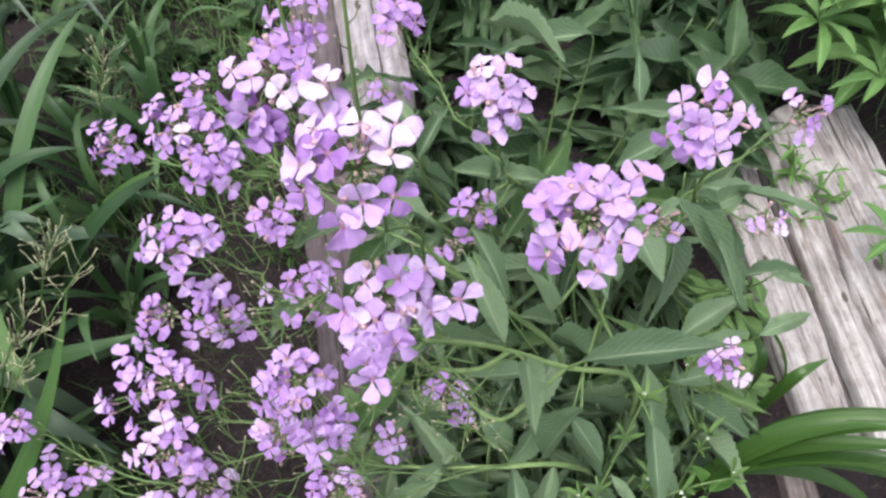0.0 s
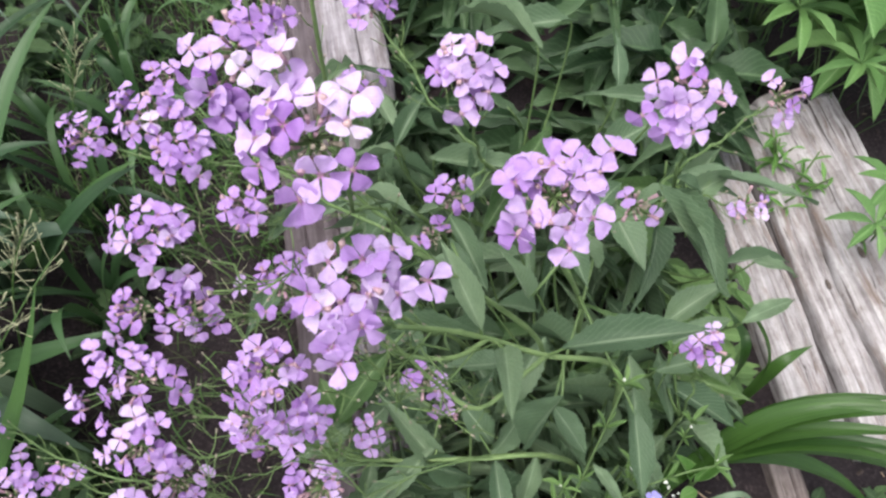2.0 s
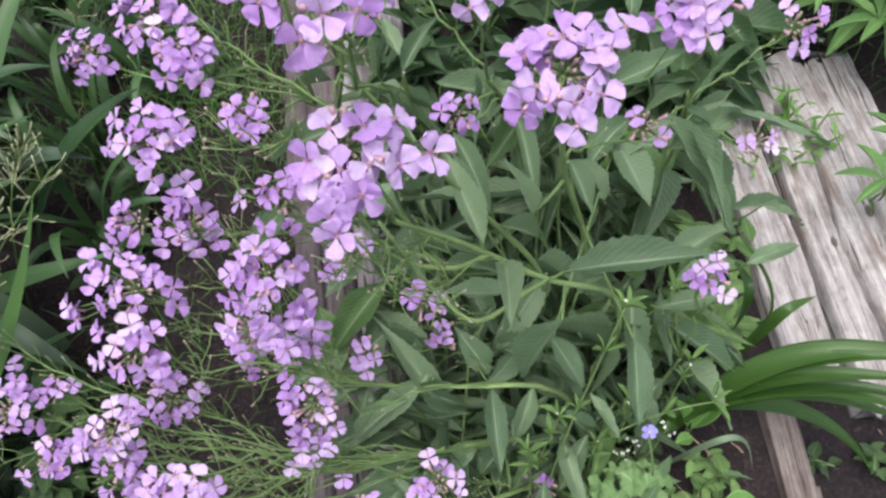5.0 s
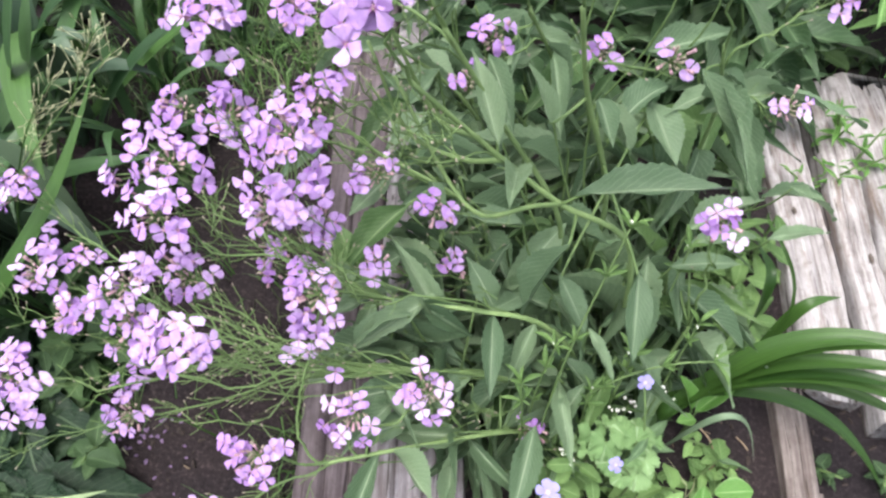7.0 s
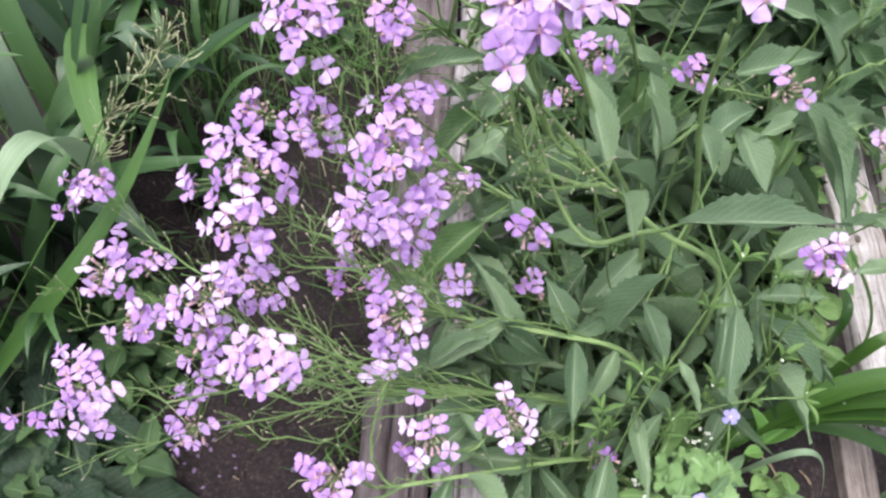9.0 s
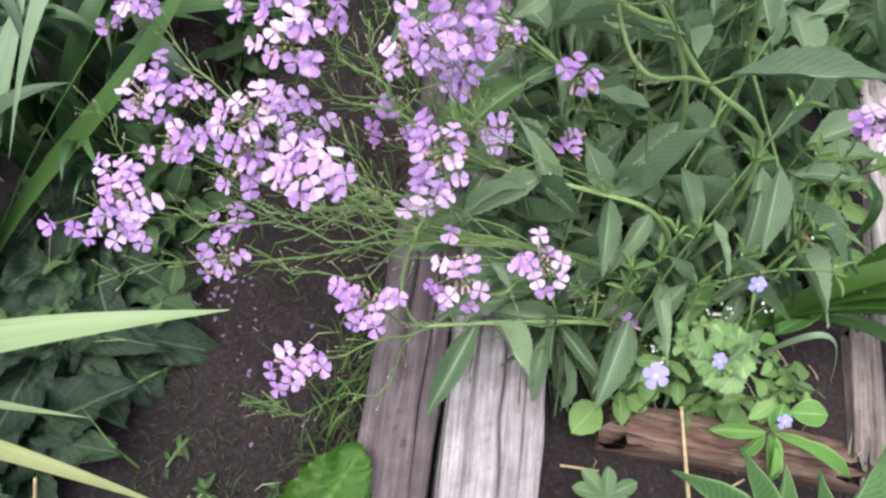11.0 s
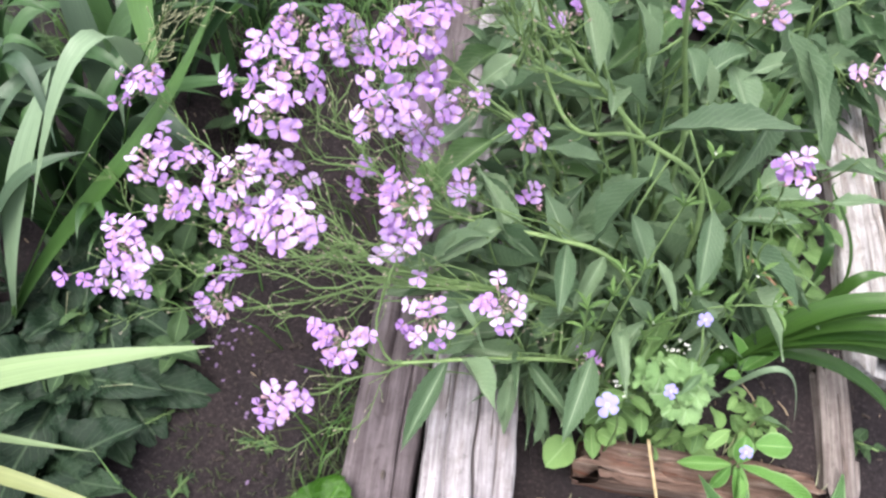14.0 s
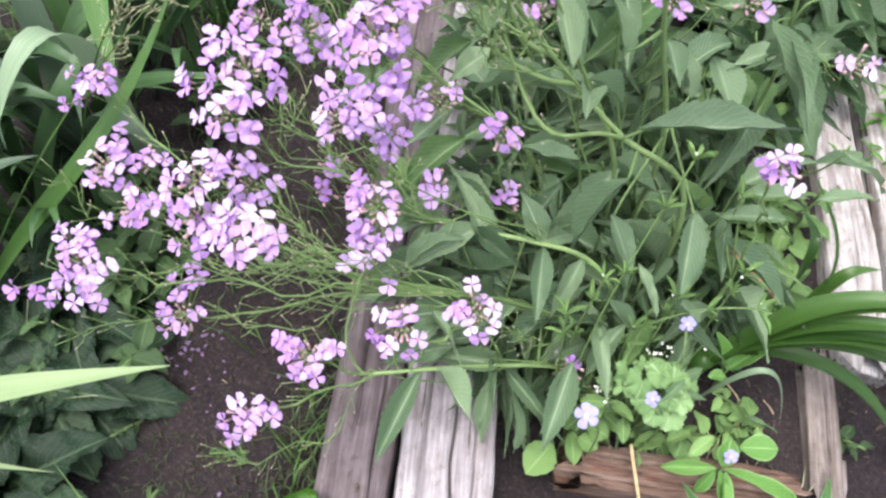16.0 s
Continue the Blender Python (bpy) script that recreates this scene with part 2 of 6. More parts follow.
M_TIMBER = wood_material("weathered_timber", (0.175, 0.155, 0.158), (0.315, 0.295, 0.302), (0.46, 0.442, 0.45), (0.19, 0.155, 0.145), rust=(0.14, 0.10, 0.08))
M_TIMBER_MAUVE = wood_material("mauve_grey_timber", (0.122, 0.108, 0.120), (0.236, 0.216, 0.236), (0.36, 0.338, 0.362), (0.14, 0.117, 0.122), rust=(0.125, 0.102, 0.102))
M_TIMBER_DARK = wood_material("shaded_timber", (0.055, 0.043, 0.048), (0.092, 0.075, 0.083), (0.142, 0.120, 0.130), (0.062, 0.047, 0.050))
M_TIMBER_BROWN = wood_material("brown_grey_timber", (0.066, 0.052, 0.050), (0.145, 0.120, 0.115), (0.25, 0.22, 0.212), (0.08, 0.055, 0.045))
M_ROT = wood_material("rotten_timber", (0.070, 0.043, 0.036), (0.130, 0.082, 0.066), (0.235, 0.18, 0.158), (0.115, 0.040, 0.024))

# ---- building helpers ----
UP = Vector((0, 0, 1))
ORIGIN = {}


def thing(name, at, label, category, group="", kind=""):
    e = new(name)
    e.empty_display_size = 0.05
    e.location = at
    ORIGIN[e] = Vector(at)
    return tagged(e, label, category, group, kind)


def mesh_of(name, bm, mats, smooth=True):
    me = bpy.data.meshes.new(name)
    bm.to_mesh(me)
    bm.free()
    for m in mats if isinstance(mats, (list, tuple)) else [mats]:
        me.materials.append(m)
    if smooth:
        me.polygons.foreach_set("use_smooth", [True] * len(me.polygons))
    return me


def put(name, me, m, parent, label=""):
    """A mesh as one part of a thing, at the pose m in the world."""
    ob = new(name, me)
    ob.parent = parent
    ob.matrix_parent_inverse = Matrix.Translation(-ORIGIN[parent])
    ob.matrix_basis = m
    ORIGIN[ob] = m.translation.copy()
    return tagged(ob, label)


def part(name, bm, mats, parent, at=None, label=""):
    """A mesh modelled in the world, linked as one part with its origin at the given place."""
    at = Vector(at) if at is not None else ORIGIN[parent]
    bmesh.ops.translate(bm, verts=bm.verts, vec=-at)
    return put(name, mesh_of(name, bm, mats), Matrix.Translation(at), parent, label)


def bez(p, n=12):
    p = [Vector(q) for q in p]
    out = []
    for i in range(n + 1):
        t, q = i / n, p
        while len(q) > 1:
            q = [a.lerp(b, t) for a, b in zip(q, q[1:])]
        out.append(q[0])
    return out


def spline(p, n=18):
    """A smooth line through all the given points."""
    p = [Vector(q) for q in p]
    p = [p[0] * 2 - p[1], *p, p[-1] * 2 - p[-2]]
    out = []
    for i in range(n + 1):
        u = i / n * (len(p) - 3)
        k = min(int(u), len(p) - 4)
        t = u - k
        a, b, c, d = p[k:k + 4]
        out.append(0.5 * (b * 2 + (c - a) * t + (a * 2 - b * 5 + c * 4 - d) * t * t + (b * 3 - a - c * 3 + d) * t ** 3))
    return out


def tube(bm, pts, r0, r1, sides=6, mat=0):
    rings = []
    for i, p in enumerate(pts):
        d = (pts[min(i + 1, len(pts) - 1)] - pts[max(i - 1, 0)]).normalized()
        u = d.orthogonal().normalized() if i == 0 else (u - d * u.dot(d)).normalized()
        v = d.cross(u)
        r = r0 + (r1 - r0) * i / (len(pts) - 1)
        rings.append([bm.verts.new(p + (u * math.cos(a) + v * math.sin(a)) * r) for a in (k * math.tau / sides for k in range(sides))])
    for a, b in zip(rings, rings[1:]):
        for k in range(sides):
            f = bm.faces.new((a[k], a[(k + 1) % sides], b[(k + 1) % sides], b[k]))
            f.material_index = mat
    for ring, flip in ((rings[0], True), (rings[-1], False)):
        f = bm.faces.new(ring[::-1] if flip else ring)
        f.material_index = mat
    return rings


def wavy(pts, rnd, amount):
    """The same line, wandering a little sideways, with its ends kept."""
    a, c = rnd.uniform(0, 50), rnd.uniform(5, 9)
    n = len(pts) - 1
    return [p + Vector((noise.noise(Vector((a, i / n * c, 1))), noise.noise(Vector((a, i / n * c, 7))), noise.noise(Vector((a, i / n * c, 13))))) * amount * math.sin(math.pi * i / n) for i, p in enumerate(pts)]


def sheet(bm, rows, mat=0):
    """A leaf surface from rows of points, with UVs across and along."""
    uv = bm.loops.layers.uv.verify()
    vs = [[bm.verts.new(p) for p in r] for r in rows]
    n, k = len(rows) - 1, len(rows[0]) - 1
    for i in range(n):
        for j in range(k):
            f = bm.faces.new((vs[i][j], vs[i][j + 1], vs[i + 1][j + 1], vs[i + 1][j]))
            f.material_index = mat
            for lp, (a, b) in zip(f.loops, ((j, i), (j + 1, i), (j + 1, i + 1), (j, i + 1))):
                lp[uv].uv = (a / k, b / n)


def aim(base, tip, width, up=UP, roll=0.0):
    """The pose that lays a unit leaf (y from 0 to 1, one wide) from base to tip."""
    base, tip = Vector(base), Vector(tip)
    y = tip - base
    ln = y.length
    y = y / ln
    z = Vector(up) - y * Vector(up).dot(y)
    z = z.normalized() if z.length > 1e-3 else y.orthogonal().normalized()
    x = y.cross(z)
    turn = Matrix((x, y, z)).transposed().to_4x4()
    return Matrix.Translation(base) @ turn @ Matrix.Rotation(roll, 4, "Y") @ Matrix.Diagonal((width, ln, ln, 1))


def leaf_mesh(name, mat, widest=0.38, teeth=7, bite=0.06, droop=0.25, fold=0.12, wave=0.02, seed=0, blunt=1.0, twist=0.0, arch=0.0, crinkle=0.0, wedge=0.8):
    rnd = random.Random(seed)
    n = teeth * (4 if crinkle else 2) + 2
    across = [k / 5 for k in range(-5, 6)] if crinkle else (-1, -0.5, 0, 0.5, 1)
    rows = []
    ph = rnd.random() * 6
    for i in range(n + 1):
        s = i / n
        if s < widest:
            w = math.sin(s / widest * math.pi / 2) ** wedge
        else:
            w = math.cos((s - widest) / (1 - widest) * math.pi / 2) ** (1.0 / blunt)
        w = max(w, 0.03 if s < 0.98 else 0.004) * 0.5
        if 0.1 < s < 0.93:
            w *= 1 + (bite if i % 2 else -bite) * rnd.uniform(0.5, 1.3)
        tw = twist * s
        row = []
        for a in across:
            x = a * w
            z = arch * 4 * s * (1 - s) - droop * s * s + abs(a) * w * fold * 2 + wave * (math.sin(s * 9 + ph + a * 1.5) + 0.5 * math.sin(s * 21 + ph * 3 - a)) * abs(a)
            if crinkle:
                z += crinkle * min(1.0, w * 4) * (abs(a) * math.sin((s - abs(a) * w * 0.7) * 46 + ph) + 1.6 * noise.noise(Vector((x * 9, s * 9, ph))) + 0.6 * abs(a) ** 3 * math.sin(s * 31 + ph * 2 + a))
            row.append(Vector((x * math.cos(tw), s - 0.12 * droop * s * s, z + x * math.sin(tw))))
        rows.append(row)
    bm = bmesh.new()
    sheet(bm, rows)
    return mesh_of(name, bm, mat)


ROCKET_LEAVES = [leaf_mesh("leaf", M_ROCKET, 0.34, 13, 0.065, d, f, 0.03, s, 0.7, tw, wedge=1.15)
                 for s, (d, f, tw) in enumerate(((0.12, 0.24, 0.0), (0.3, 0.12, 0.35), (0.45, 0.3, -0.25), (0.2, 0.08, 0.5), (0.6, 0.2, 0.15), (0.05, 0.34, -0.45), (0.8, 0.26, 0.3), (0.35, 0.4, -0.1)))]
ARCHED_LEAVES = [leaf_mesh("leaf", M_ROCKET, 0.34, 13, 0.065, 0.0, f, 0.03, s + 10, 0.72, tw, ar, wedge=1.1)
                 for s, (f, tw, ar) in enumerate(((0.12, 0.15, 0.07), (0.18, -0.2, 0.1), (0.08, 0.25, 0.05), (0.15, -0.1, -0.03), (0.2, 0.05, 0.12)))]
CLEAR_LEAVES = [leaf_mesh("leaf", M_ROCKET, 0.38, 12, 0.06, 0.0, f, 0.02, k + 210, 0.85, tw, 0.025, wedge=0.95) for k, (f, tw) in enumerate(((0.16, 0.05), (0.22, -0.06), (0.12, 0.1)))]
CLEAR_OLD = [leaf_mesh("leaf", M_GREY, 0.38, 12, 0.06, 0.0, f, 0.02, k + 220, 0.85, tw, 0.02, wedge=0.95) for k, (f, tw) in enumerate(((0.14, 0.05), (0.18, -0.05)))]
CLEAR_ARCHED = [leaf_mesh("leaf", M_ROCKET, 0.40, 12, 0.045, 0.0, 0.18, 0.02, 230, 0.8, 0.1, 0.22, wedge=0.9)]
OLD_ARCHED = [leaf_mesh("leaf", M_OLD, 0.34, 13, 0.045, 0.0, f, 0.03, s + 115, 0.75, tw, ar, wedge=1.0) for s, (f, tw, ar) in enumerate(((0.14, 0.1, 0.06), (0.2, -0.15, 0.09)))]
OLD_LEAVES = [leaf_mesh("leaf", M_OLD, 0.36, 8, 0.05, d, 0.14, 0.04, s + 110, 0.9, tw) for s, (d, tw) in enumerate(((0.2, 0.1), (0.4, -0.2), (0.6, 0.25)))]
# the old leaf shapes again, with shade put into their colour
FAR_LEAVES = [leaf_mesh("leaf", M_FAR_SHADED, 0.36, 8, 0.05, d, 0.14, 0.04, s + 110, 0.9, tw) for s, (d, tw) in enumerate(((0.2, 0.1), (0.4, -0.2), (0.6, 0.25)))]
DOCK_LEAVES = [leaf_mesh("leaf", M_DOCK, 0.42, 11, 0.035, d, 0.10, 0.06, s + 20, 1.3, crinkle=0.020) for s, d in enumerate((0.15, 0.3, 0.45))]
LIME_LEAVES = [leaf_mesh("leaf", M_LIME, 0.5, 4, 0.04, d, 0.1, 0.03, s + 30, 1.5) for s, d in enumerate((0.1, 0.3))]
BRIGHT_LEAVES = [leaf_mesh("leaf", M_BRIGHT, 0.55, 9, 0.03, d, 0.12, 0.05, s + 40, 2.2, crinkle=0.06) for s, d in enumerate((0.1, 0.25))]
NARROW_LEAVES = [leaf_mesh("leaf", M_FRESH, 0.55, 5, 0.01, d, 0.14, 0.02, s + 50, 1.4) for s, d in enumerate((0.08, 0.2))]
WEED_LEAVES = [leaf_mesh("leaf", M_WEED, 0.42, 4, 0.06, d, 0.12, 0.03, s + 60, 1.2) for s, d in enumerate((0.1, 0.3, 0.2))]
LUPIN_LEAVES = [leaf_mesh("leaflet", M_LUPIN, 0.6, 5, 0.01, d, 0.16, 0.02, s + 80, 1.2) for s, d in enumerate((0.08, 0.3))]
DUSTY_LEAVES = [leaf_mesh("leaflet", M_DUSTY, 0.62, 5, 0.0, d, 0.14, 0.015, s + 95, 1.9) for s, d in enumerate((0.05, 0.2))]
SPEAR_LEAVES = [leaf_mesh("leaf", M_SPEAR, 0.42, 7, 0.0, 0.0, 0.16, 0.02, s + 97, 1.0, 0.1, ar) for s, ar in enumerate((0.08, 0.04, 0.0))]
WILLOW_LEAVES = [leaf_mesh("leaf", M_DUSTY, 0.42, 6, 0.03, d, 0.14, 0.03, s + 100, 0.9, 0.2) for s, d in enumerate((0.1, 0.3, 0.5))]
CLEAVER_LEAVES = [leaf_mesh("leaf", M_LIME, 0.6, 4, 0.0, 0.15, 0.14, 0.0, 70, 1.1)]


def floret_mesh(seed, mat=M_PETAL, cup=0.12, throat=M_CALYX):
    """Four rounded petals on narrow claws, one wide and one deep, over a short calyx tube."""
    rnd = random.Random(seed)
    bm = bmesh.new()
    prof = ((0.0, 0.05), (0.14, 0.06), (0.26, 0.14), (0.40, 0.27), (0.55, 0.375), (0.69, 0.425), (0.82, 0.41), (0.92, 0.315), (0.975, 0.18), (1.0, 0.05))
    for k in range(4):
        a = k * math.pi / 2 + (0.16 if k % 2 else -0.16) + rnd.uniform(-0.2, 0.2)
        lift, curl, ln = rnd.uniform(-0.05, 0.25) + cup, rnd.uniform(-0.45, 0.15), rnd.uniform(0.88, 1.08)
        tilt = rnd.uniform(-0.35, 0.35)
        rows = []
        for s, w in prof:
            row = []
            for u in (-1, -0.5, 0, 0.5, 1):
                x = u * w * (1 + 0.09 * math.sin(s * 8 + k * 2.3 + seed * 1.7 + u))
                r = s * ln * (1 - (0.05 * abs(u) - 0.045 * math.sin(u * 5 + seed + k * 1.9)) * (s > 0.85))
                z = lift * s + curl * s * s * 0.6 - 0.14 * s ** 4 + 0.34 * u * u * w * w * (1 if k % 2 else -0.6) - 0.10 * (1 - abs(u)) * w + tilt * x + 0.004 * k + 0.08 * s * math.sin(u * 2.9 + 6 * s + k * 2 + seed)
                row.append(Vector((r * math.cos(a) - x * math.sin(a), r * math.sin(a) + x * math.cos(a), z)))
            rows.append(row)
        sheet(bm, rows, 0)
    tube(bm, [Vector((0, 0, -0.62)), Vector((0, 0, -0.3)), Vector((0, 0, 0.02))], 0.10, 0.13, 5, 1)
    for k in range(3):
        a = k * 2.1 + rnd.random()
        c = Vector((0.05 * math.cos(a), 0.05 * math.sin(a), 0.05))
        tube(bm, [c, c + Vector((0, 0, 0.05))], 0.035, 0.02, 4, 2)
    return mesh_of("floret", bm, [mat, throat, M_BUD])


FLORETS = [floret_mesh(s, cup=c) for s, c in enumerate((0.05, 0.15, 0.3, 0.1, 0.0, 0.5, 0.2, 0.08, 0.7))]
FLORETS_WHITE = [floret_mesh(s + 30, M_WHITE, 0.15, M_STEM) for s in range(2)]


def facing(at, normal, size, spin):
    q = Vector(normal).to_track_quat("Z", "Y").to_matrix().to_4x4()
    return Matrix.Translation(at) @ q @ Matrix.Rotation(spin, 4, "Z") @ Matrix.Scale(size, 4)


def bead(bm, c, d, r, ln, mat=0):
    tube(bm, [c, c + d * ln * 0.35, c + d * ln * 0.75, c + d * ln], r * 0.5, r * 0.9, 5, mat)


FACE = Vector((0, -0.45, 0.893))
ACROSS = Vector((1, 0, 0))
ALONG = FACE.cross(ACROSS)


def flower_head(plant, c, size, florets, rnd):
    """A raceme seen from above: a tuft of buds, and open florets on short stalks round it. Each floret has its offset
    in millimetres across and along the head, and a tone from deep lilac (0) to white (10) for its fading and the light
    on it."""
    c = Vector(c)
    bm = bmesh.new()
    deep = 0.010 + 0.0005 * max(math.hypot(a, v) for a, v, _ in florets)
    foot = c - FACE * deep - UP * 0.004
    tube(bm, bez([foot, c - FACE * deep * 0.5, c], 4), 0.0014, 0.0010, 5, 0)
    spots = []
    for a, v, tone in florets:
        off = (ACROSS * a + ALONG * v) * 0.001
        r = off.length
        out = off / max(r, 1e-4)
        p = c + off + FACE * (0.004 - 0.32 * r)
        nrm = FACE + out * min(0.75, r * 34) + UP * (tone - 5) * 0.07 + Vector((rnd.uniform(-.3, .3), rnd.uniform(-.3, .3), rnd.uniform(-.15, .2)))
        nrm.normalize()
        back = p - nrm * size * 0.62
        root = c - FACE * min(deep, 0.004 + 0.42 * r)
        tube(bm, bez([root, root.lerp(back, 0.55) - nrm * 0.002, back], 4), 0.0007, 0.0006, 4, 0)
        spots.append((p, nrm, tone))
    inner = min(0.011, max(0.004, 0.45 * sorted(math.hypot(a, v) for a, v, _ in florets)[len(florets) // 4] * 0.001))
    for i in range(16):
        a, k = i * 2.4, math.sqrt((i + 0.5) / 16)
        side = ACROSS * math.cos(a) + ALONG * math.sin(a)
        d = (FACE + side * 1.1 * k + Vector((rnd.uniform(-.3, .3), rnd.uniform(-.3, .3), 0))).normalized()
        bead(bm, c + side * inner * k - FACE * (0.006 + 0.006 * k * k), d, 0.0010 + 0.0006 * k, 0.004 + 0.005 * k * rnd.uniform(0.5, 1.2), 1 if i % 3 else 2)
    for i in range(max(3, len(florets) // 2)):
        a = rnd.uniform(0, 6.28)
        side = ACROSS * math.cos(a) + ALONG * math.sin(a)
        q = c + side * rnd.uniform(0.008, 0.013) - FACE * rnd.uniform(0.002, 0.007)
        tube(bm, [c - FACE * 0.008, q], 0.0006, 0.0006, 4, 0)
        bead(bm, q, (FACE + side).normalized(), 0.0019, 0.008, 2)
    # extra florets set lower, one to three tones deeper than the open ones
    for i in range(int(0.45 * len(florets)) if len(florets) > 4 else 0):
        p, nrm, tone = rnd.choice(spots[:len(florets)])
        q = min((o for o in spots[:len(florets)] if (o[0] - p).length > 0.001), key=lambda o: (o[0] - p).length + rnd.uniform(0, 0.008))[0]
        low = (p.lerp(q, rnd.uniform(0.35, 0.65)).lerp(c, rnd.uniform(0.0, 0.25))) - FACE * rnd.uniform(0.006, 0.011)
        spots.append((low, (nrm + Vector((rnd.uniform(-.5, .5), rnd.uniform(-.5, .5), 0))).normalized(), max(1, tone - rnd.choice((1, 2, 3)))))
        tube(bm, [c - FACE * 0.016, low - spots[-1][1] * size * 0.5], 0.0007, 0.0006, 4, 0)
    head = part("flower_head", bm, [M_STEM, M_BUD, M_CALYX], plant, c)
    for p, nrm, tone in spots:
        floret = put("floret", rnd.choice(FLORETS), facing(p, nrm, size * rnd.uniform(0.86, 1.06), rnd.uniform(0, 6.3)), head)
        # tone puts both fading and the light on the floret into its colour
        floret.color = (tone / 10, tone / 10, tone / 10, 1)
    return head


def pods(bm, pts, rnd, count, start=0.35, ln=0.014):
    """Thin green pods and bare flower stalks standing off a branch."""
    for i in range(count):
        t = start + (0.97 - start) * (i + rnd.random()) / count
        k = t * (len(pts) - 1)
        j = min(int(k), len(pts) - 2)
        p = pts[j].lerp(pts[j + 1], k - j)
        d = (pts[j + 1] - pts[j]).normalized()
        s = d.orthogonal().normalized()
        s = Matrix.Rotation(i * 2.4 + rnd.uniform(-.4, .4), 3, d) @ s
        q = p + (s * 0.6 + d * 0.8) * ln * rnd.uniform(0.6, 1.2)
        tip = q + (d * 0.8 + s * 0.35 + UP * 0.2) * ln * rnd.uniform(0.3, 1.0)
        tube(bm, [p, q, tip], 0.00035, 0.0004, 4, 0)
        if i % 3 < 2:
            bead(bm, tip, (tip - q).normalized(), 0.0008, 0.0028, 1)


def stalked_leaf(plant, line, base, tip, width, rnd, meshes=ARCHED_LEAVES, mat=M_STEM):
    """A leaf from base to tip, with a stalk back to the nearest point of the stem below it."""
    base = Vector(base)
    p = min(line, key=lambda q: (q - base).length + max(0, q.z - base.z) * 2)
    if (p - base).length > 0.006:
        bm = bmesh.new()
        if (p - base).length < 0.05:
            way = bez([p, p.lerp(base, 0.5) + UP * 0.1 * (p - base).length, base, base.lerp(Vector(tip), 0.06)], 7)
        else:
            p = min(line, key=lambda q: abs(q.z - base.z * 0.45))
            way = bez([p, p.lerp(base, 0.5) - UP * 0.03, base - UP * 0.09, base, base.lerp(Vector(tip), 0.06)], 9)
        tube(bm, way, 0.0014, 0.0010, 5)
        part("leaf_stalk", bm, mat, plant, p)
    put("leaf", rnd.choice(meshes), aim(base, tip, width, UP, rnd.uniform(-.25, .25)), plant)


STEMS = {}


def rocket(label, base, trunk, leaves=(), seed=0, leafy=6, leaf_size=0.085, bare=()):
    """A flowering plant: a trunk through the given points, leaves along it, and bare branches with seed pods."""
    rnd = random.Random(seed)
    base = Vector(base)
    plant = thing("dames_rocket", base, label, "flower plant", "lilac flowering plants in the bed")
    line = spline([base, *trunk], 26)
    STEMS[plant] = (line, rnd, [])
    bm = bmesh.new()
    tube(bm, line, 0.0031, 0.0016, 8)
    part("stem", bm, M_TRUNK, plant, base)
    for pts in bare:
        br = spline(pts, 16)
        bm = bmesh.new()
        tube(bm, br, 0.0022, 0.0011, 6)
        part("side_branch", bm, M_TRUNK, plant, br[0])
        bm = bmesh.new()
        pods(bm, br, rnd, 16, 0.3, 0.012)
        tagged(part("pod_spray", bm, [M_POD, M_BUD], plant, br[0], "thin green seed pods"), kind="stuff")
    for k in range(leafy):
        t = 0.12 + 0.8 * (k + rnd.random() * 0.6) / leafy
        i = min(int(t * (len(line) - 1)), len(line) - 2)
        p = line[i]
        a = k * 2.4 + rnd.uniform(-.5, .5)
        ln = leaf_size * rnd.uniform(0.7, 1.25) * (1.15 - 0.5 * t)
        d = Vector((math.cos(a), math.sin(a) * 0.8 - 0.25, rnd.uniform(-0.35, 0.35))).normalized()
        put("leaf", rnd.choice(ROCKET_LEAVES), aim(p, p + d * ln, ln * rnd.uniform(0.22, 0.30), UP, rnd.uniform(-.5, .5)), plant)
    for bx, by, bz_, tx, ty, tz, w in leaves:
        stalked_leaf(plant, line, (bx, by, bz_), Vector((bx, by, bz_)).lerp(Vector((tx, ty, tz)), 1.12), w * 0.72, rnd, OLD_ARCHED if w >= 0.044 else ARCHED_LEAVES)
    return plant


def clear_leaf(plant, base, tip, width, meshes, turn=0.0):
    """A large leaf that stands clear of the others, from base to tip, on a short stalk from the stem."""
    line, rnd, _ = STEMS[plant]
    base = Vector(base)
    p = min(line, key=lambda q: (q - base).length)
    bm = bmesh.new()
    tube(bm, bez([p, p.lerp(base, 0.6) - UP * 0.004, base, base.lerp(Vector(tip), 0.08)], 7), 0.0015, 0.0010, 5)
    part("leaf_stalk", bm, M_STEM, plant, p)
    put("leaf", rnd.choice(meshes), aim(base, tip, width, UP, turn), plant)


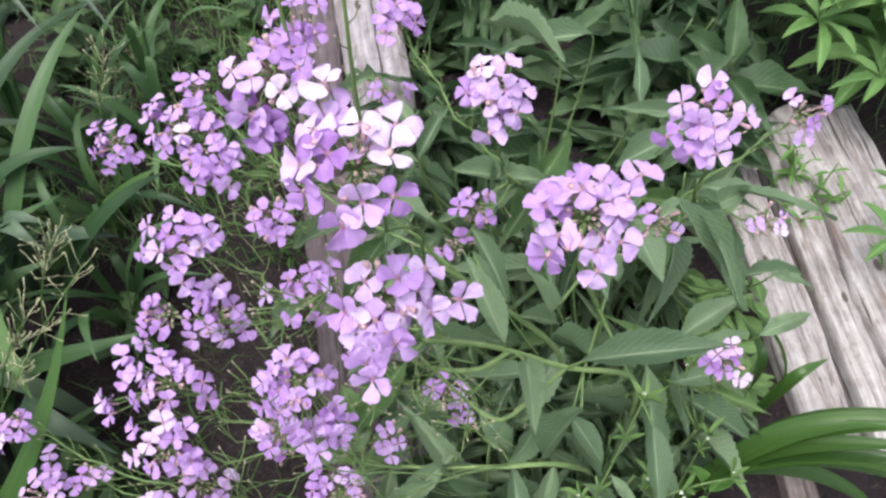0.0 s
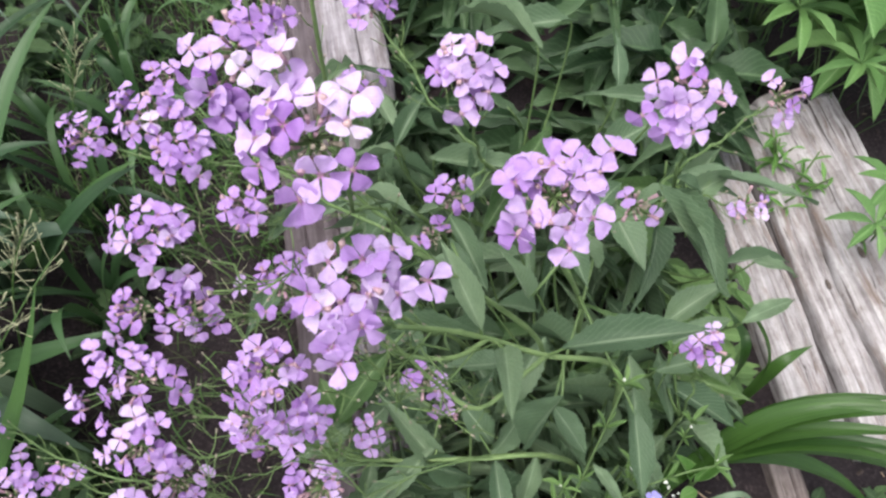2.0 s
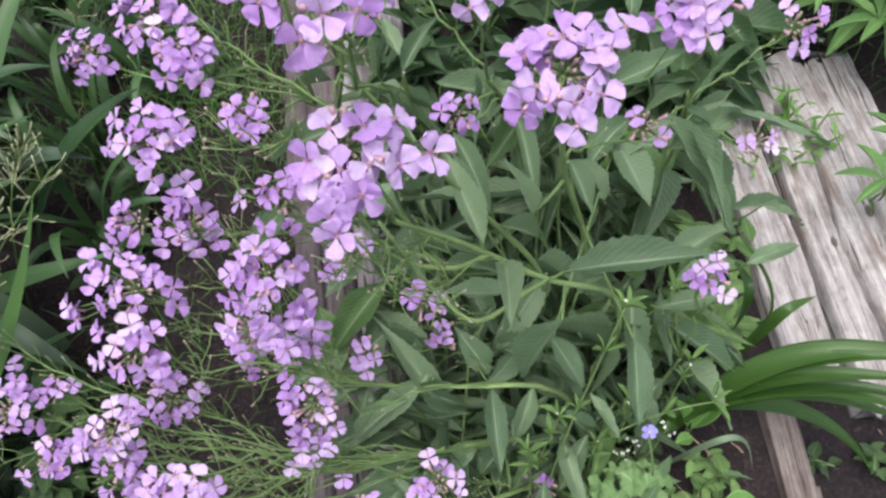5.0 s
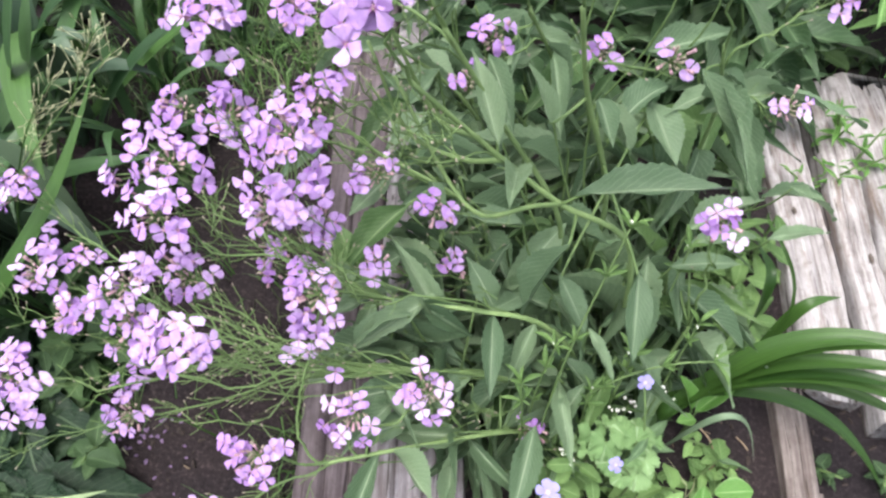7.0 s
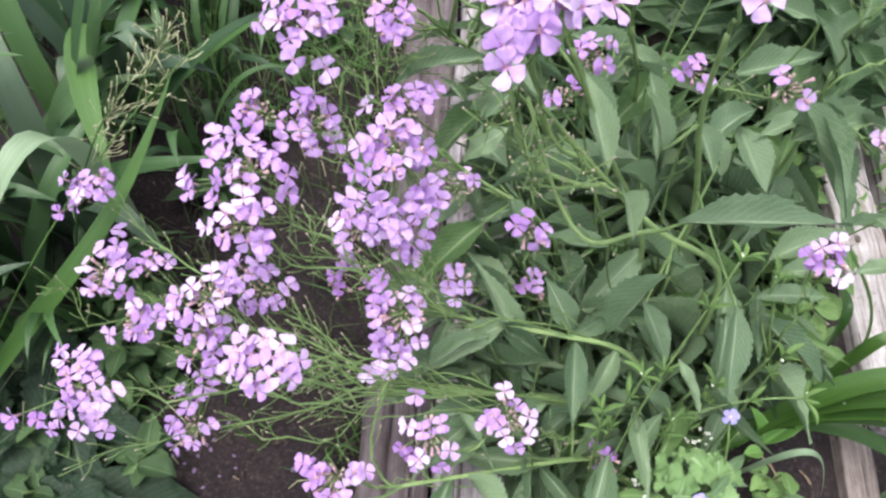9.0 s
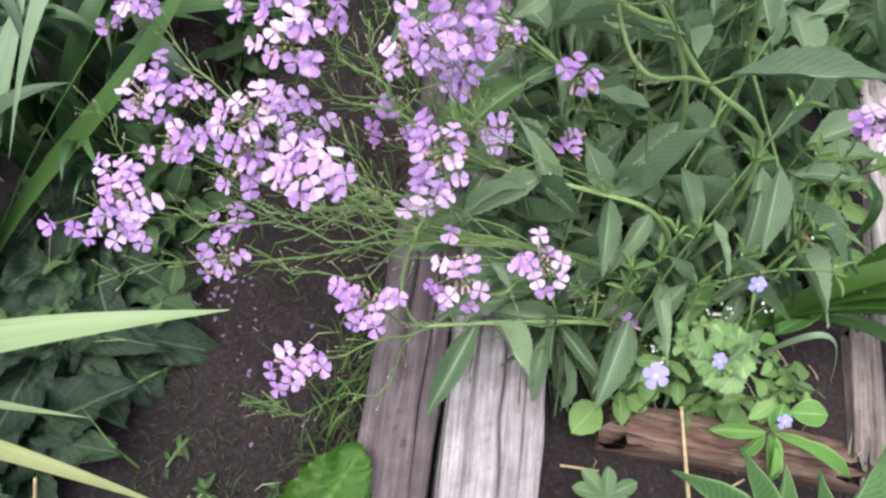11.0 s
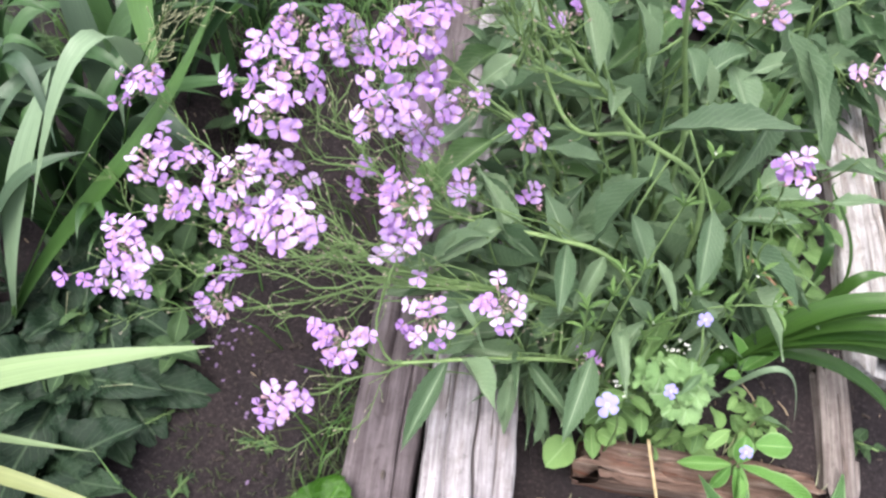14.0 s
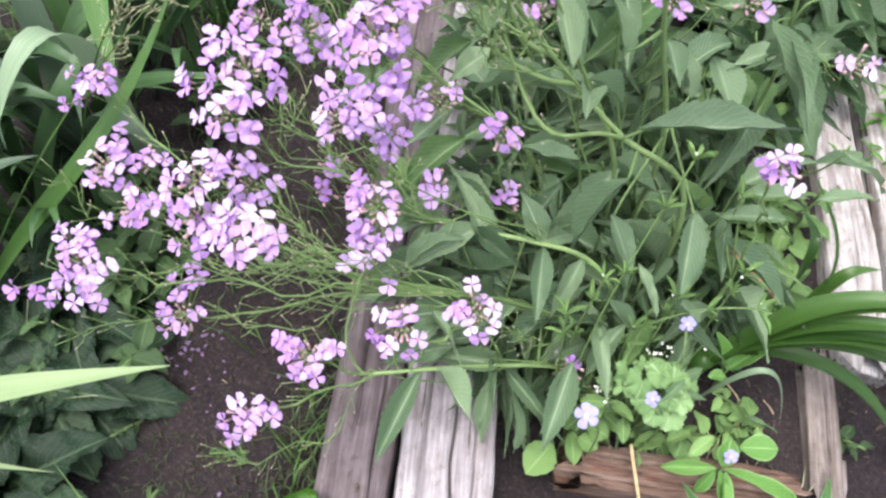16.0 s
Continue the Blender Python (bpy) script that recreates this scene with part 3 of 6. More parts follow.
def raceme(plant, at, c, size, florets):
    """A side branch from a place along the trunk (0 to 1), with spent pods, that ends in a flower head."""
    line, rnd, heads = STEMS[plant]
    c = Vector(c)
    heads.append(c)
    j = min(int(at * (len(line) - 1)), len(line) - 2)
    p = line[j]
    d = (line[j + 1] - p).normalized()
    far = (c - p).length
    end = c - FACE * 0.012 - UP * 0.004
    br = bez([p, p + d * far * 0.45, end - Vector((c.x - p.x, c.y - p.y, 0)) * 0.14 - UP * far * 0.14, end], 18)
    br = wavy(br, rnd, 0.05 * far + 0.004)
    bm = bmesh.new()
    tube(bm, br, 0.0013, 0.0009, 6)
    part("side_branch", bm, M_STEM, plant, p)
    bm = bmesh.new()
    pods(bm, br, rnd, int(6 + far * 55))
    tagged(part("pod_spray", bm, [M_POD, M_BUD], plant, p, "thin green seed pods"), kind="stuff")
    flower_head(plant, c, size, florets, rnd)


def spent_sprays(plant, count):
    """Thin branches that have finished flowering, with pods, among the plant's heads."""
    line, rnd, heads = STEMS[plant]
    for k in range(count):
        c = rnd.choice(heads) + Vector((rnd.uniform(-.05, .06), rnd.uniform(-.05, .05), rnd.uniform(-.09, -.015)))
        j = int(rnd.uniform(0.25, 0.97) * (len(line) - 2))
        p, d = line[j], (line[j + 1] - line[j]).normalized()
        far = (c - p).length
        br = bez([p, p + d * far * 0.5, p.lerp(c, 0.6) + Vector((rnd.uniform(-.05, .05), rnd.uniform(-.06, .06), rnd.uniform(-.04, .04))), c - UP * far * 0.05, c + UP * 0.015], 18)
        br = wavy(br, rnd, 0.12 * far + 0.006)
        bm = bmesh.new()
        tube(bm, br, 0.0008, 0.0004, 5)
        part("side_branch", bm, M_STEM, plant, p)
        bm = bmesh.new()
        pods(bm, br, rnd, int(8 + far * 65), 0.3, 0.012)
        tagged(part("pod_spray", bm, [M_POD, M_BUD], plant, p, "thin green seed pods"), kind="stuff")


def blade(parent, pts, width, mat, name="blade", fold=0.25, n=16, up=UP, label="", wide_at=0.35):
    """A sword-shaped leaf along a curve, keeled, tapering to its tip."""
    line = bez(pts, n)
    rows = []
    for i, p in enumerate(line):
        d = (line[min(i + 1, n)] - line[max(i - 1, 0)]).normalized()
        x = d.cross(Vector(up))
        x = x.normalized() if x.length > 1e-3 else Vector((1, 0, 0))
        z = x.cross(d)
        s = i / n
        w = width * 0.5 * (0.6 + 0.4 * min(1, s / wide_at)) * max(0.02, 1 - max(0, (s - wide_at) / (1 - wide_at)) ** 2.2)
        rows.append([p + x * a * w + z * abs(a) * w * fold for a in (-1, -0.5, 0, 0.5, 1)])
    bm = bmesh.new()
    sheet(bm, rows)
    return part(name, bm, mat, parent, line[0], label)


# ---- ground and timbers ----
def left_edge(y):
    return 0.0255 - 0.156 * y


def ground_height(x, y):
    d = max(abs(x), abs(y))
    z = 0.075 if x > left_edge(y) else 0.045
    if x > 0.43:
        z = 0.055
    z *= 1 - min(1, max(0, (d - 1.3) / 1.5))
    return z + (noise.fractal(Vector((x * 6, y * 6, 0)), 1.0, 2.0, 4) * 0.012 + noise.noise(Vector((x * 40, y * 40, 3))) * 0.003) * (1 - min(1, d / 20))


def make_ground():
    ax = [-60, -30, -12, -6, -3, -2] + [-1.4 + 0.028 * i for i in range(101)] + [2, 3, 6, 12, 30, 60]
    bm = bmesh.new()
    g = [[bm.verts.new((x, y + 0.4, ground_height(x, y + 0.4))) for x in ax] for y in ax]
    for a, b in zip(g, g[1:]):
        for j in range(len(ax) - 1):
            bm.faces.new((a[j], a[j + 1], b[j + 1], b[j]))
    ob = new("ground", mesh_of("ground", bm, M_SOIL))
    tagged(ob, "bare dark brown garden soil, damp and crumbly", "soil", kind="structure")


make_ground()


def timber(name, a, b, width, height, mat, label, seed, group="", cracks=((0.05, 0.0, 1.0, 0.5),), knots=(), ragged=0.006, rough=1.0, gape=0.035):
    """A split timber along its y axis: worn edges, a wavy top, open cracks (place across, from, to, depth) and knots."""
    rnd = random.Random(seed)
    a, b = Vector(a), Vector(b)
    ln = (b - a).length
    rot = aim(a, b, 1.0).to_quaternion().to_matrix().to_4x4()
    whole = thing(name, a, label, "timber", group)
    prof = [(-1, -1, 0), (-1.02, -0.3, 0), (-1.0, 0.6, 0), (-0.965, 0.86, 0), (-0.9, 0.97, 0)]
    tops = [u for u in (-0.6, -0.4, -0.2, 0.0, 0.2, 0.4, 0.6) if all(abs(u - c[0]) > gape + 0.055 for c in cracks)]
    tops = sorted([(u, 1.0 + 0.02 * math.cos(u * 2), 0) for u in tops] + [(c[0] + o, 1.0, i + 1 if o == 0 else 0) for i, c in enumerate(cracks) for o in (-gape, 0, gape * 0.85)])
    prof += tops + [(0.9, 0.97, 0), (0.965, 0.86, 0), (1.0, 0.6, 0), (1.02, -0.3, 0), (1, -1, 0)]
    n, off, rings = 90, rnd.random() * 50, []
    bm = bmesh.new()
    for i in range(n + 1):
        s, ring = i / n, []
        for k, (u, v, c) in enumerate(prof):
            e = noise.fractal(Vector((u * 2.2 + off, s * ln * 7, 0)), 1, 2, 4)
            e2 = noise.noise(Vector((off, s * ln * 4, 5)))
            f = noise.noise(Vector((u * 14 + off, s * ln * 45, 9)))
            x = u * width / 2 * (1 + 0.06 * rough * e * (abs(u) > 0.7)) + e2 * 0.005 + (width * (0.05 * noise.noise(Vector((u * 1.5 + off, s * ln * 16, 8))) + 0.10 * noise.noise(Vector((u * 0.7 + off, s * ln * 5, 4)))) if abs(u) < 0.7 else 0)
            z = v * height / 2 + (0.0013 * e + 0.0011 * f) * rough * (v > 0)
            if c:
                _, s0, s1, deep = cracks[c - 1]
                open_ = max(0.0, min(1.0, (s - s0) * 12, (s1 - s) * 12)) * (0.6 + 0.7 * abs(noise.noise(Vector((off, s * ln * 9, c)))))
                z -= deep * height * open_
            end = ragged * (e * 2 + f) if i in (0, n) else 0
            ring.append(bm.verts.new((x, s * ln + end, z - height / 2)))
        rings.append(ring)
    for p, q in zip(rings, rings[1:]):
        for k in range(len(prof)):
            j = (k + 1) % len(prof)
            bm.faces.new((p[k], q[k], q[j], p[j]))
    bm.faces.new(rings[0])
    bm.faces.new(rings[-1][::-1])
    m = Matrix.Translation(a) @ rot
    put("beam", mesh_of("beam", bm, mat), m, whole)
    for u, s, r in knots:
        bm = bmesh.new()
        for ring in range(4):
            rr = r * (1 - ring / 4.0)
            vs = [bm.verts.new((rr * math.cos(t) * 0.7, rr * math.sin(t) * 1.5, 0.0012 * ring * (1 if ring < 3 else -1))) for t in (q * math.tau / 12 for q in range(12))]
            if ring:
                for q in range(12):
                    bm.faces.new((prev[q], prev[(q + 1) % 12], vs[(q + 1) % 12], vs[q]))
            prev = vs
        bm.faces.new(prev)
        put("knot", mesh_of("knot", bm, M_KNOT), m @ Matrix.Translation((u * width / 2, s * ln, 0.0035)), whole, "dark worn knot in the wood")
    return whole


EDGE = "timbers edging the bed"
timber("edging_timber", (0.047, -0.20, 0.172), (-0.175, 1.22, 0.172), 0.092, 0.12, M_TIMBER_MAUVE, "weathered silver-grey split timber edging the flower bed", 1, EDGE, ((0.12, 0.0, 1.0, 0.3), (-0.45, 0.05, 0.35, 0.14), (0.55, 0.02, 0.2, 0.1)), ((-0.3, 0.72, 0.006),), 0.006, 1.6, 0.045)
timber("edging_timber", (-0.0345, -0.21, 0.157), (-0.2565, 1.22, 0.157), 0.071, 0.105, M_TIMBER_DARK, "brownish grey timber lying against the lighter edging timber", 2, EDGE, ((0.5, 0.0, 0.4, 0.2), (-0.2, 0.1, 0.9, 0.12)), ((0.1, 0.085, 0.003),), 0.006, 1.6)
broken = timber("edging_timber", (0.418, 0.04, 0.092), (0.402, 0.185, 0.098), 0.036, 0.06, M_TIMBER_BROWN, "narrow weathered timber end, split and broken", 3, EDGE, ((0.1, 0.0, 0.8, 0.25), (-0.5, 0.2, 1.0, 0.2)), (), 0.03)
for x0, y0, x1, y1, wide in ((0.406, 0.075, 0.413, 0.012, 0.006), (0.419, 0.075, 0.424, 0.022, 0.005), (0.431, 0.085, 0.437, 0.030, 0.006), (0.395, 0.165, 0.391, 0.208, 0.005), (0.412, 0.160, 0.414, 0.215, 0.006)):
    bm = bmesh.new()
    a, b = Vector((x0, y0, 0.088)), Vector((x1, y1, 0.080))
    tube(bm, [a, a.lerp(b, 0.5) + Vector((0.001, 0, 0.002)), a.lerp(b, 0.85), b], wide, 0.0008, 6)
    part("splinter", bm, M_TIMBER_BROWN, broken, a)
timber("edging_timber", (0.461, 0.215, 0.098), (0.4085, 0.62, 0.098), 0.063, 0.07, M_TIMBER, "pale weathered timber with brown cracks beside the bed", 7, EDGE, ((0.62, 0.1, 0.9, 0.4), (0.1, 0.2, 0.7, 0.2), (-0.5, 0.3, 1.0, 0.15)), ((-0.25, 0.55, 0.004),), 0.02, 2.0, 0.07)
timber("edging_timber", (0.531, 0.17, 0.098), (0.480, 0.65, 0.098), 0.046, 0.07, M_TIMBER, "narrow bleached cracked timber lying beside the bed", 4, EDGE, ((-0.3, 0.1, 1.0, 0.25), (0.4, 0.0, 0.7, 0.15)), ((0.24, 0.44, 0.005),), 0.02, 2.0, 0.06)
timber("edging_timber", (0.632, 0.17, 0.10), (0.552, 0.69, 0.10), 0.12, 0.07, M_TIMBER, "broad bleached grey timber plank beside the bed", 5, EDGE, ((-0.6, 0.0, 0.6, 0.15), (-0.2, 0.3, 1.0, 0.2), (0.3, 0.1, 0.9, 0.15)), ((-0.4, 0.5, 0.006),), 0.02, 2.0, 0.045)
timber("short_log", (0.152, 0.004, 0.116), (0.385, 0.034, 0.108), 0.046, 0.055, M_ROT, "short rotten brown piece of split log on the soil", 6, "", ((-0.4, 0.1, 0.8, 0.4), (0.2, 0.3, 1.0, 0.45), (0.5, 0.0, 0.6, 0.3)), (), 0.035, 4.5)

# ---- flowering plants ----
plant = rocket("tall lilac-flowered plant leaning over the bed with large flower heads", (0.19, 0.18, 0.07),
       [(0.190, 0.192, 0.21), (0.164, 0.196, 0.343), (0.098, 0.187, 0.398), (0.049, 0.182, 0.450), (0.018, 0.171, 0.495), (-0.012, 0.152, 0.55)], leaves=[
        (0.050, 0.190, 0.43, -0.023, 0.212, 0.38, 0.02), (0.139, 0.118, 0.33, 0.166, 0.089, 0.30, 0.018), (0.078, 0.206, 0.33, 0.018, 0.199, 0.34, 0.031)],
       seed=1, leafy=1, bare=[[(0.098, 0.187, 0.398), (0.075, 0.163, 0.425), (0.040, 0.131, 0.452), (0.012, 0.140, 0.480), (-0.020, 0.146, 0.56)], [(0.049, 0.182, 0.450), (0.022, 0.160, 0.473), (-0.015, 0.155, 0.50), (-0.035, 0.150, 0.58)], [(0.030, 0.176, 0.478), (0.0, 0.172, 0.50), (-0.03, 0.160, 0.60)]])
clear_leaf(plant, (0.108, 0.188, 0.412), (0.214, 0.186, 0.452), 0.029, CLEAR_OLD)
clear_leaf(plant, (0.060, 0.174, 0.453), (0.057, 0.107, 0.500), 0.019, CLEAR_LEAVES)
clear_leaf(plant, (0.044, 0.182, 0.464), (0.014, 0.241, 0.495), 0.018, CLEAR_LEAVES)
clear_leaf(plant, (0.110, 0.158, 0.388), (0.086, 0.138, 0.292), 0.029, CLEAR_OLD, 0.3)
raceme(plant, 0.97, (-0.030, 0.137, 0.646), 0.0110, [(-10, -14, 9), (-4, -24, 6), (12, -8, 10), (24, -8, 8), (18, 3, 7), (9, 8, 5), (22, 13, 8), (-6, 7, 8), (4, -17, 4), (-15, -7, 5), (38, -2, 7), (-1, -11, 7), (-3, -39, 6), (-6, -31, 6), (8, -22, 5)])
spent_sprays(plant, 3)
plant = rocket("tall lilac-flowered plant with the biggest pale flower heads", (0.13, 0.24, 0.07),
       [(0.11, 0.23, 0.3), (0.04, 0.22, 0.45), (0.0, 0.20, 0.55)], leaves=[
        (0.023, 0.259, 0.46, 0.045, 0.197, 0.44, 0.021), (0.023, 0.292, 0.44, 0.051, 0.235, 0.42, 0.021), (0.061, 0.353, 0.30, 0.134, 0.477, 0.30, 0.05),
        (0.116, 0.324, 0.30, -0.011, 0.327, 0.28, 0.036), (0.066, 0.215, 0.28, 0.049, 0.175, 0.22, 0.033)],
       seed=2, leafy=1)
raceme(plant, 0.95, (-0.035, 0.160, 0.720), 0.0110, [(-15, 13, 9), (3, 15, 10), (14, 4, 10), (-20, -1, 8), (-19, -11, 4), (4, -15, 7), (-4, -24, 5), (16, -13, 4), (17, 15, 9), (-9, 3, 2), (-12, 32, 9)])
raceme(plant, 0.9, (-0.084, 0.248, 0.675), 0.0105, [(-22, -1, 8), (-11, -5, 8), (-12, -23, 6), (-22, -17, 4), (0, 10, 5), (4, -12, 10), (-7, -33, 4), (12, 0, 5), (8, 10, 4), (-4, -29, 5)])
raceme(plant, 0.8, (-0.220, 0.431, 0.447), 0.0100, [(-11, 4, 5), (-2, -10, 6), (4, 8, 6)])
spent_sprays(plant, 1)
plant = rocket("upright lilac-flowered plant with one round flower head", (0.16, 0.27, 0.07),
       [(0.15, 0.26, 0.3), (0.10, 0.23, 0.48), (0.08, 0.20, 0.58)], leaves=[
        (0.076, 0.325, 0.42, 0.091, 0.254, 0.40, 0.02), (0.117, 0.296, 0.40, 0.155, 0.282, 0.36, 0.024),
        (0.195, 0.200, 0.28, 0.196, 0.137, 0.24, 0.03), (0.109, 0.164, 0.29, 0.143, 0.127, 0.25, 0.026), (0.211, 0.206, 0.30, 0.273, 0.219, 0.30, 0.027)],
       seed=3, leafy=0)
clear_leaf(plant, (0.078, 0.204, 0.468), (0.055, 0.226, 0.505), 0.014, CLEAR_LEAVES)
clear_leaf(plant, (0.118, 0.284, 0.417), (0.133, 0.236, 0.414), 0.018, CLEAR_LEAVES)
clear_leaf(plant, (0.180, 0.361, 0.340), (0.205, 0.284, 0.340), 0.034, CLEAR_OLD)
clear_leaf(plant, (0.167, 0.151, 0.375), (0.171, 0.084, 0.345), 0.021, CLEAR_OLD)
clear_leaf(plant, (0.113, 0.173, 0.310), (0.146, 0.136, 0.275), 0.023, CLEAR_LEAVES)
raceme(plant, 0.97, (0.068, 0.171, 0.659), 0.0110, [(-20, 6, 5), (-14, -8, 8), (-19, -18, 4), (-14, 13, 7), (3, -15, 8), (5, -25, 7), (15, -11, 7), (13, 1, 8), (10, 8, 7), (19, 10, 7), (26, 21, 7), (6, 16, 6), (-3, 14, 6)])
raceme(plant, 0.75, (0.160, 0.270, 0.487), 0.0095, [(-9, 5, 6), (10, -9, 7)])
plant = rocket("lilac-flowered plant with loose heads leaning over pale timber", (0.26, 0.40, 0.07),
       [(0.25, 0.38, 0.3), (0.21, 0.33, 0.45)], leaves=[
        (0.202, 0.332, 0.42, 0.263, 0.263, 0.36, 0.032), (0.253, 0.389, 0.35, 0.352, 0.344, 0.37, 0.036), (0.323, 0.344, 0.24, 0.382, 0.340, 0.25, 0.024),
        (0.326, 0.317, 0.30, 0.389, 0.324, 0.25, 0.026), (0.195, 0.377, 0.32, 0.228, 0.331, 0.28, 0.056), (0.249, 0.334, 0.38, 0.282, 0.291, 0.33, 0.025),
        (0.301, 0.252, 0.30, 0.364, 0.282, 0.28, 0.028), (0.169, 0.406, 0.36, 0.250, 0.460, 0.35, 0.042), (0.219, 0.336, 0.36, 0.292, 0.377, 0.36, 0.034)],
       seed=4)
clear_leaf(plant, (0.221, 0.361, 0.355), (0.251, 0.247, 0.380), 0.022, CLEAR_ARCHED)
raceme(plant, 0.97, (0.169, 0.278, 0.607), 0.0105, [(-25, 4, 8), (-7, 16, 8), (-5, 6, 3), (12, -4, 7), (-7, -12, 7), (1, -17, 8), (-15, -20, 5), (-19, -27, 5), (-4, -27, 7), (-33, -16, 3), (-15, -10, 6)])
raceme(plant, 0.85, (0.293, 0.372, 0.484), 0.0095, [(-10, 12, 7), (-1, -19, 8), (13, 5, 6), (6, -9, 4)])
raceme(plant, 0.7, (0.280, 0.314, 0.410), 0.0085, [(-12, -2, 7), (9, -7, 9), (12, 3, 6)])
plant = rocket("slender lilac-flowered plant with small scattered heads", (0.10, 0.42, 0.07),
       [(0.09, 0.40, 0.3), (0.05, 0.33, 0.46)], leaves=[
        (0.153, 0.521, 0.42, 0.060, 0.514, 0.40, 0.028), (0.117, 0.485, 0.42, 0.045, 0.565, 0.38, 0.03), (-0.024, 0.398, 0.38, 0.006, 0.446, 0.40, 0.023),
        (0.223, 0.420, 0.42, 0.148, 0.411, 0.44, 0.015), (0.187, 0.443, 0.40, 0.188, 0.499, 0.42, 0.016),
        (0.008, 0.375, 0.40, 0.100, 0.376, 0.38, 0.031), (0.056, 0.409, 0.38, 0.043, 0.321, 0.38, 0.021), (0.151, 0.329, 0.34, 0.193, 0.380, 0.34, 0.039)],
       seed=5)
raceme(plant, 0.97, (0.033, 0.290, 0.618), 0.0105, [(-10, 8, 10), (-19, -7, 5), (-8, -3, 8), (-7, -12, 8), (4, -7, 7), (11, -19, 7), (-5, -31, 7), (13, -6, 7), (4, 10, 7)])
raceme(plant, 0.9, (0.024, 0.301, 0.453), 0.0095, [(-11, 1, 4), (-3, 9, 5), (12, 9, 5), (10, -8, 4)])
raceme(plant, 0.8, (0.009, 0.282, 0.422), 0.0085, [(7, 8, 4), (-9, -5, 4)])
raceme(plant, 0.9, (-0.034, 0.417, 0.544), 0.0105, [(-9, -13, 5), (-13, 2, 6), (7, 2, 5), (13, -5, 4), (-2, 9, 5)])
raceme(plant, 0.7, (0.122, 0.365, 0.396), 0.0100, [(-11, -5, 4), (-1, 6, 4), (9, -12, 5)])
plant = rocket("leaning lilac-flowered plant with many heads spreading over the edging timber", (0.06, 0.42, 0.07),
       [(0.0, 0.40, 0.25), (-0.10, 0.37, 0.38)], leaves=[
        (-0.137, 0.314, 0.36, -0.063, 0.326, 0.40, 0.026), (-0.026, 0.458, 0.33, -0.051, 0.510, 0.34, 0.024), (0.0, 0.40, 0.24, -0.06, 0.33, 0.24, 0.04)],
       seed=6, bare=[[(-0.1, 0.365, 0.38), (-0.085, 0.30, 0.5), (-0.078, 0.266, 0.62), (-0.079, 0.268, 0.74)], [(-0.08, 0.37, 0.37), (-0.06, 0.32, 0.5), (-0.055, 0.303, 0.62), (-0.053, 0.31, 0.72)]])
raceme(plant, 0.9, (-0.326, 0.431, 0.364), 0.0100, [(-21, 15, 5), (-4, 18, 7), (-14, 3, 7), (-21, -10, 4), (3, -12, 5), (-6, -24, 5), (18, -12, 5), (13, 8, 5)])
raceme(plant, 0.95, (-0.207, 0.350, 0.494), 0.0105, [(-21, 21, 6), (-25, 11, 6), (4, -5, 10), (-21, -5, 7), (-12, -15, 5), (-5, 10, 6), (17, 5, 6), (26, -2, 5), (11, 15, 5), (9, -16, 5)])
raceme(plant, 0.92, (-0.182, 0.325, 0.487), 0.0105, [(-13, 0, 5), (-4, -6, 4), (5, -12, 4), (15, -21, 6), (-11, -19, 5), (6, 12, 5), (14, 9, 6), (20, 2, 6), (10, -3, 4)])
raceme(plant, 0.97, (-0.105, 0.388, 0.564), 0.0105, [(-21, 7, 5), (-4, 17, 4), (14, 15, 5), (12, -6, 4), (-2, -5, 4), (-17, -10, 5), (6, -20, 6), (-27, -17, 5), (-11, -21, 4)])
raceme(plant, 0.9, (-0.050, 0.428, 0.439), 0.0090, [(-12, 5, 5), (3, -5, 4), (19, 6, 5)])
raceme(plant, 0.9, (-0.132, 0.280, 0.472), 0.0100, [(-8, 8, 5), (-12, -2, 5), (0, -9, 5), (12, -4, 6), (5, -13, 4), (10, 7, 4)])
spent_sprays(plant, 2)
plant = rocket("leaning lilac-flowered plant with crowded heads", (0.09, 0.26, 0.07),
       [(0.03, 0.26, 0.25), (-0.06, 0.25, 0.34)], leaves=[
        (-0.034, 0.226, 0.30, -0.080, 0.173, 0.26, 0.045), (-0.100, 0.216, 0.26, -0.074, 0.173, 0.22, 0.044), (-0.044, 0.213, 0.26, 0.011, 0.159, 0.24, 0.03),
        (-0.062, 0.369, 0.28, -0.100, 0.300, 0.26, 0.045), (-0.022, 0.305, 0.28, -0.075, 0.343, 0.28, 0.033), (-0.144, 0.335, 0.25, -0.178, 0.274, 0.24, 0.035),
        (-0.067, 0.172, 0.26, -0.115, 0.140, 0.26, 0.033), (-0.053, 0.265, 0.30, -0.091, 0.225, 0.27, 0.038), (-0.028, 0.307, 0.34, -0.064, 0.291, 0.30, 0.032), (-0.027, 0.365, 0.34, -0.057, 0.343, 0.30, 0.034), (-0.076, 0.199, 0.24, -0.114, 0.158, 0.22, 0.033)],
       seed=7)
raceme(plant, 0.95, (-0.197, 0.255, 0.476), 0.0105, [(-24, 14, 6), (-29, -5, 6), (-4, 22, 7), (8, 15, 5), (17, 16, 6), (-13, -4, 8), (7, -6, 6), (18, 0, 8), (25, 8, 6), (-3, -15, 6), (2, -28, 6), (27, -29, 7), (-7, 7, 4)])
raceme(plant, 0.85, (-0.235, 0.238, 0.383), 0.0100, [(-17, 4, 4), (-21, -10, 4), (-10, 11, 4), (-4, -11, 4), (-19, -24, 7)])
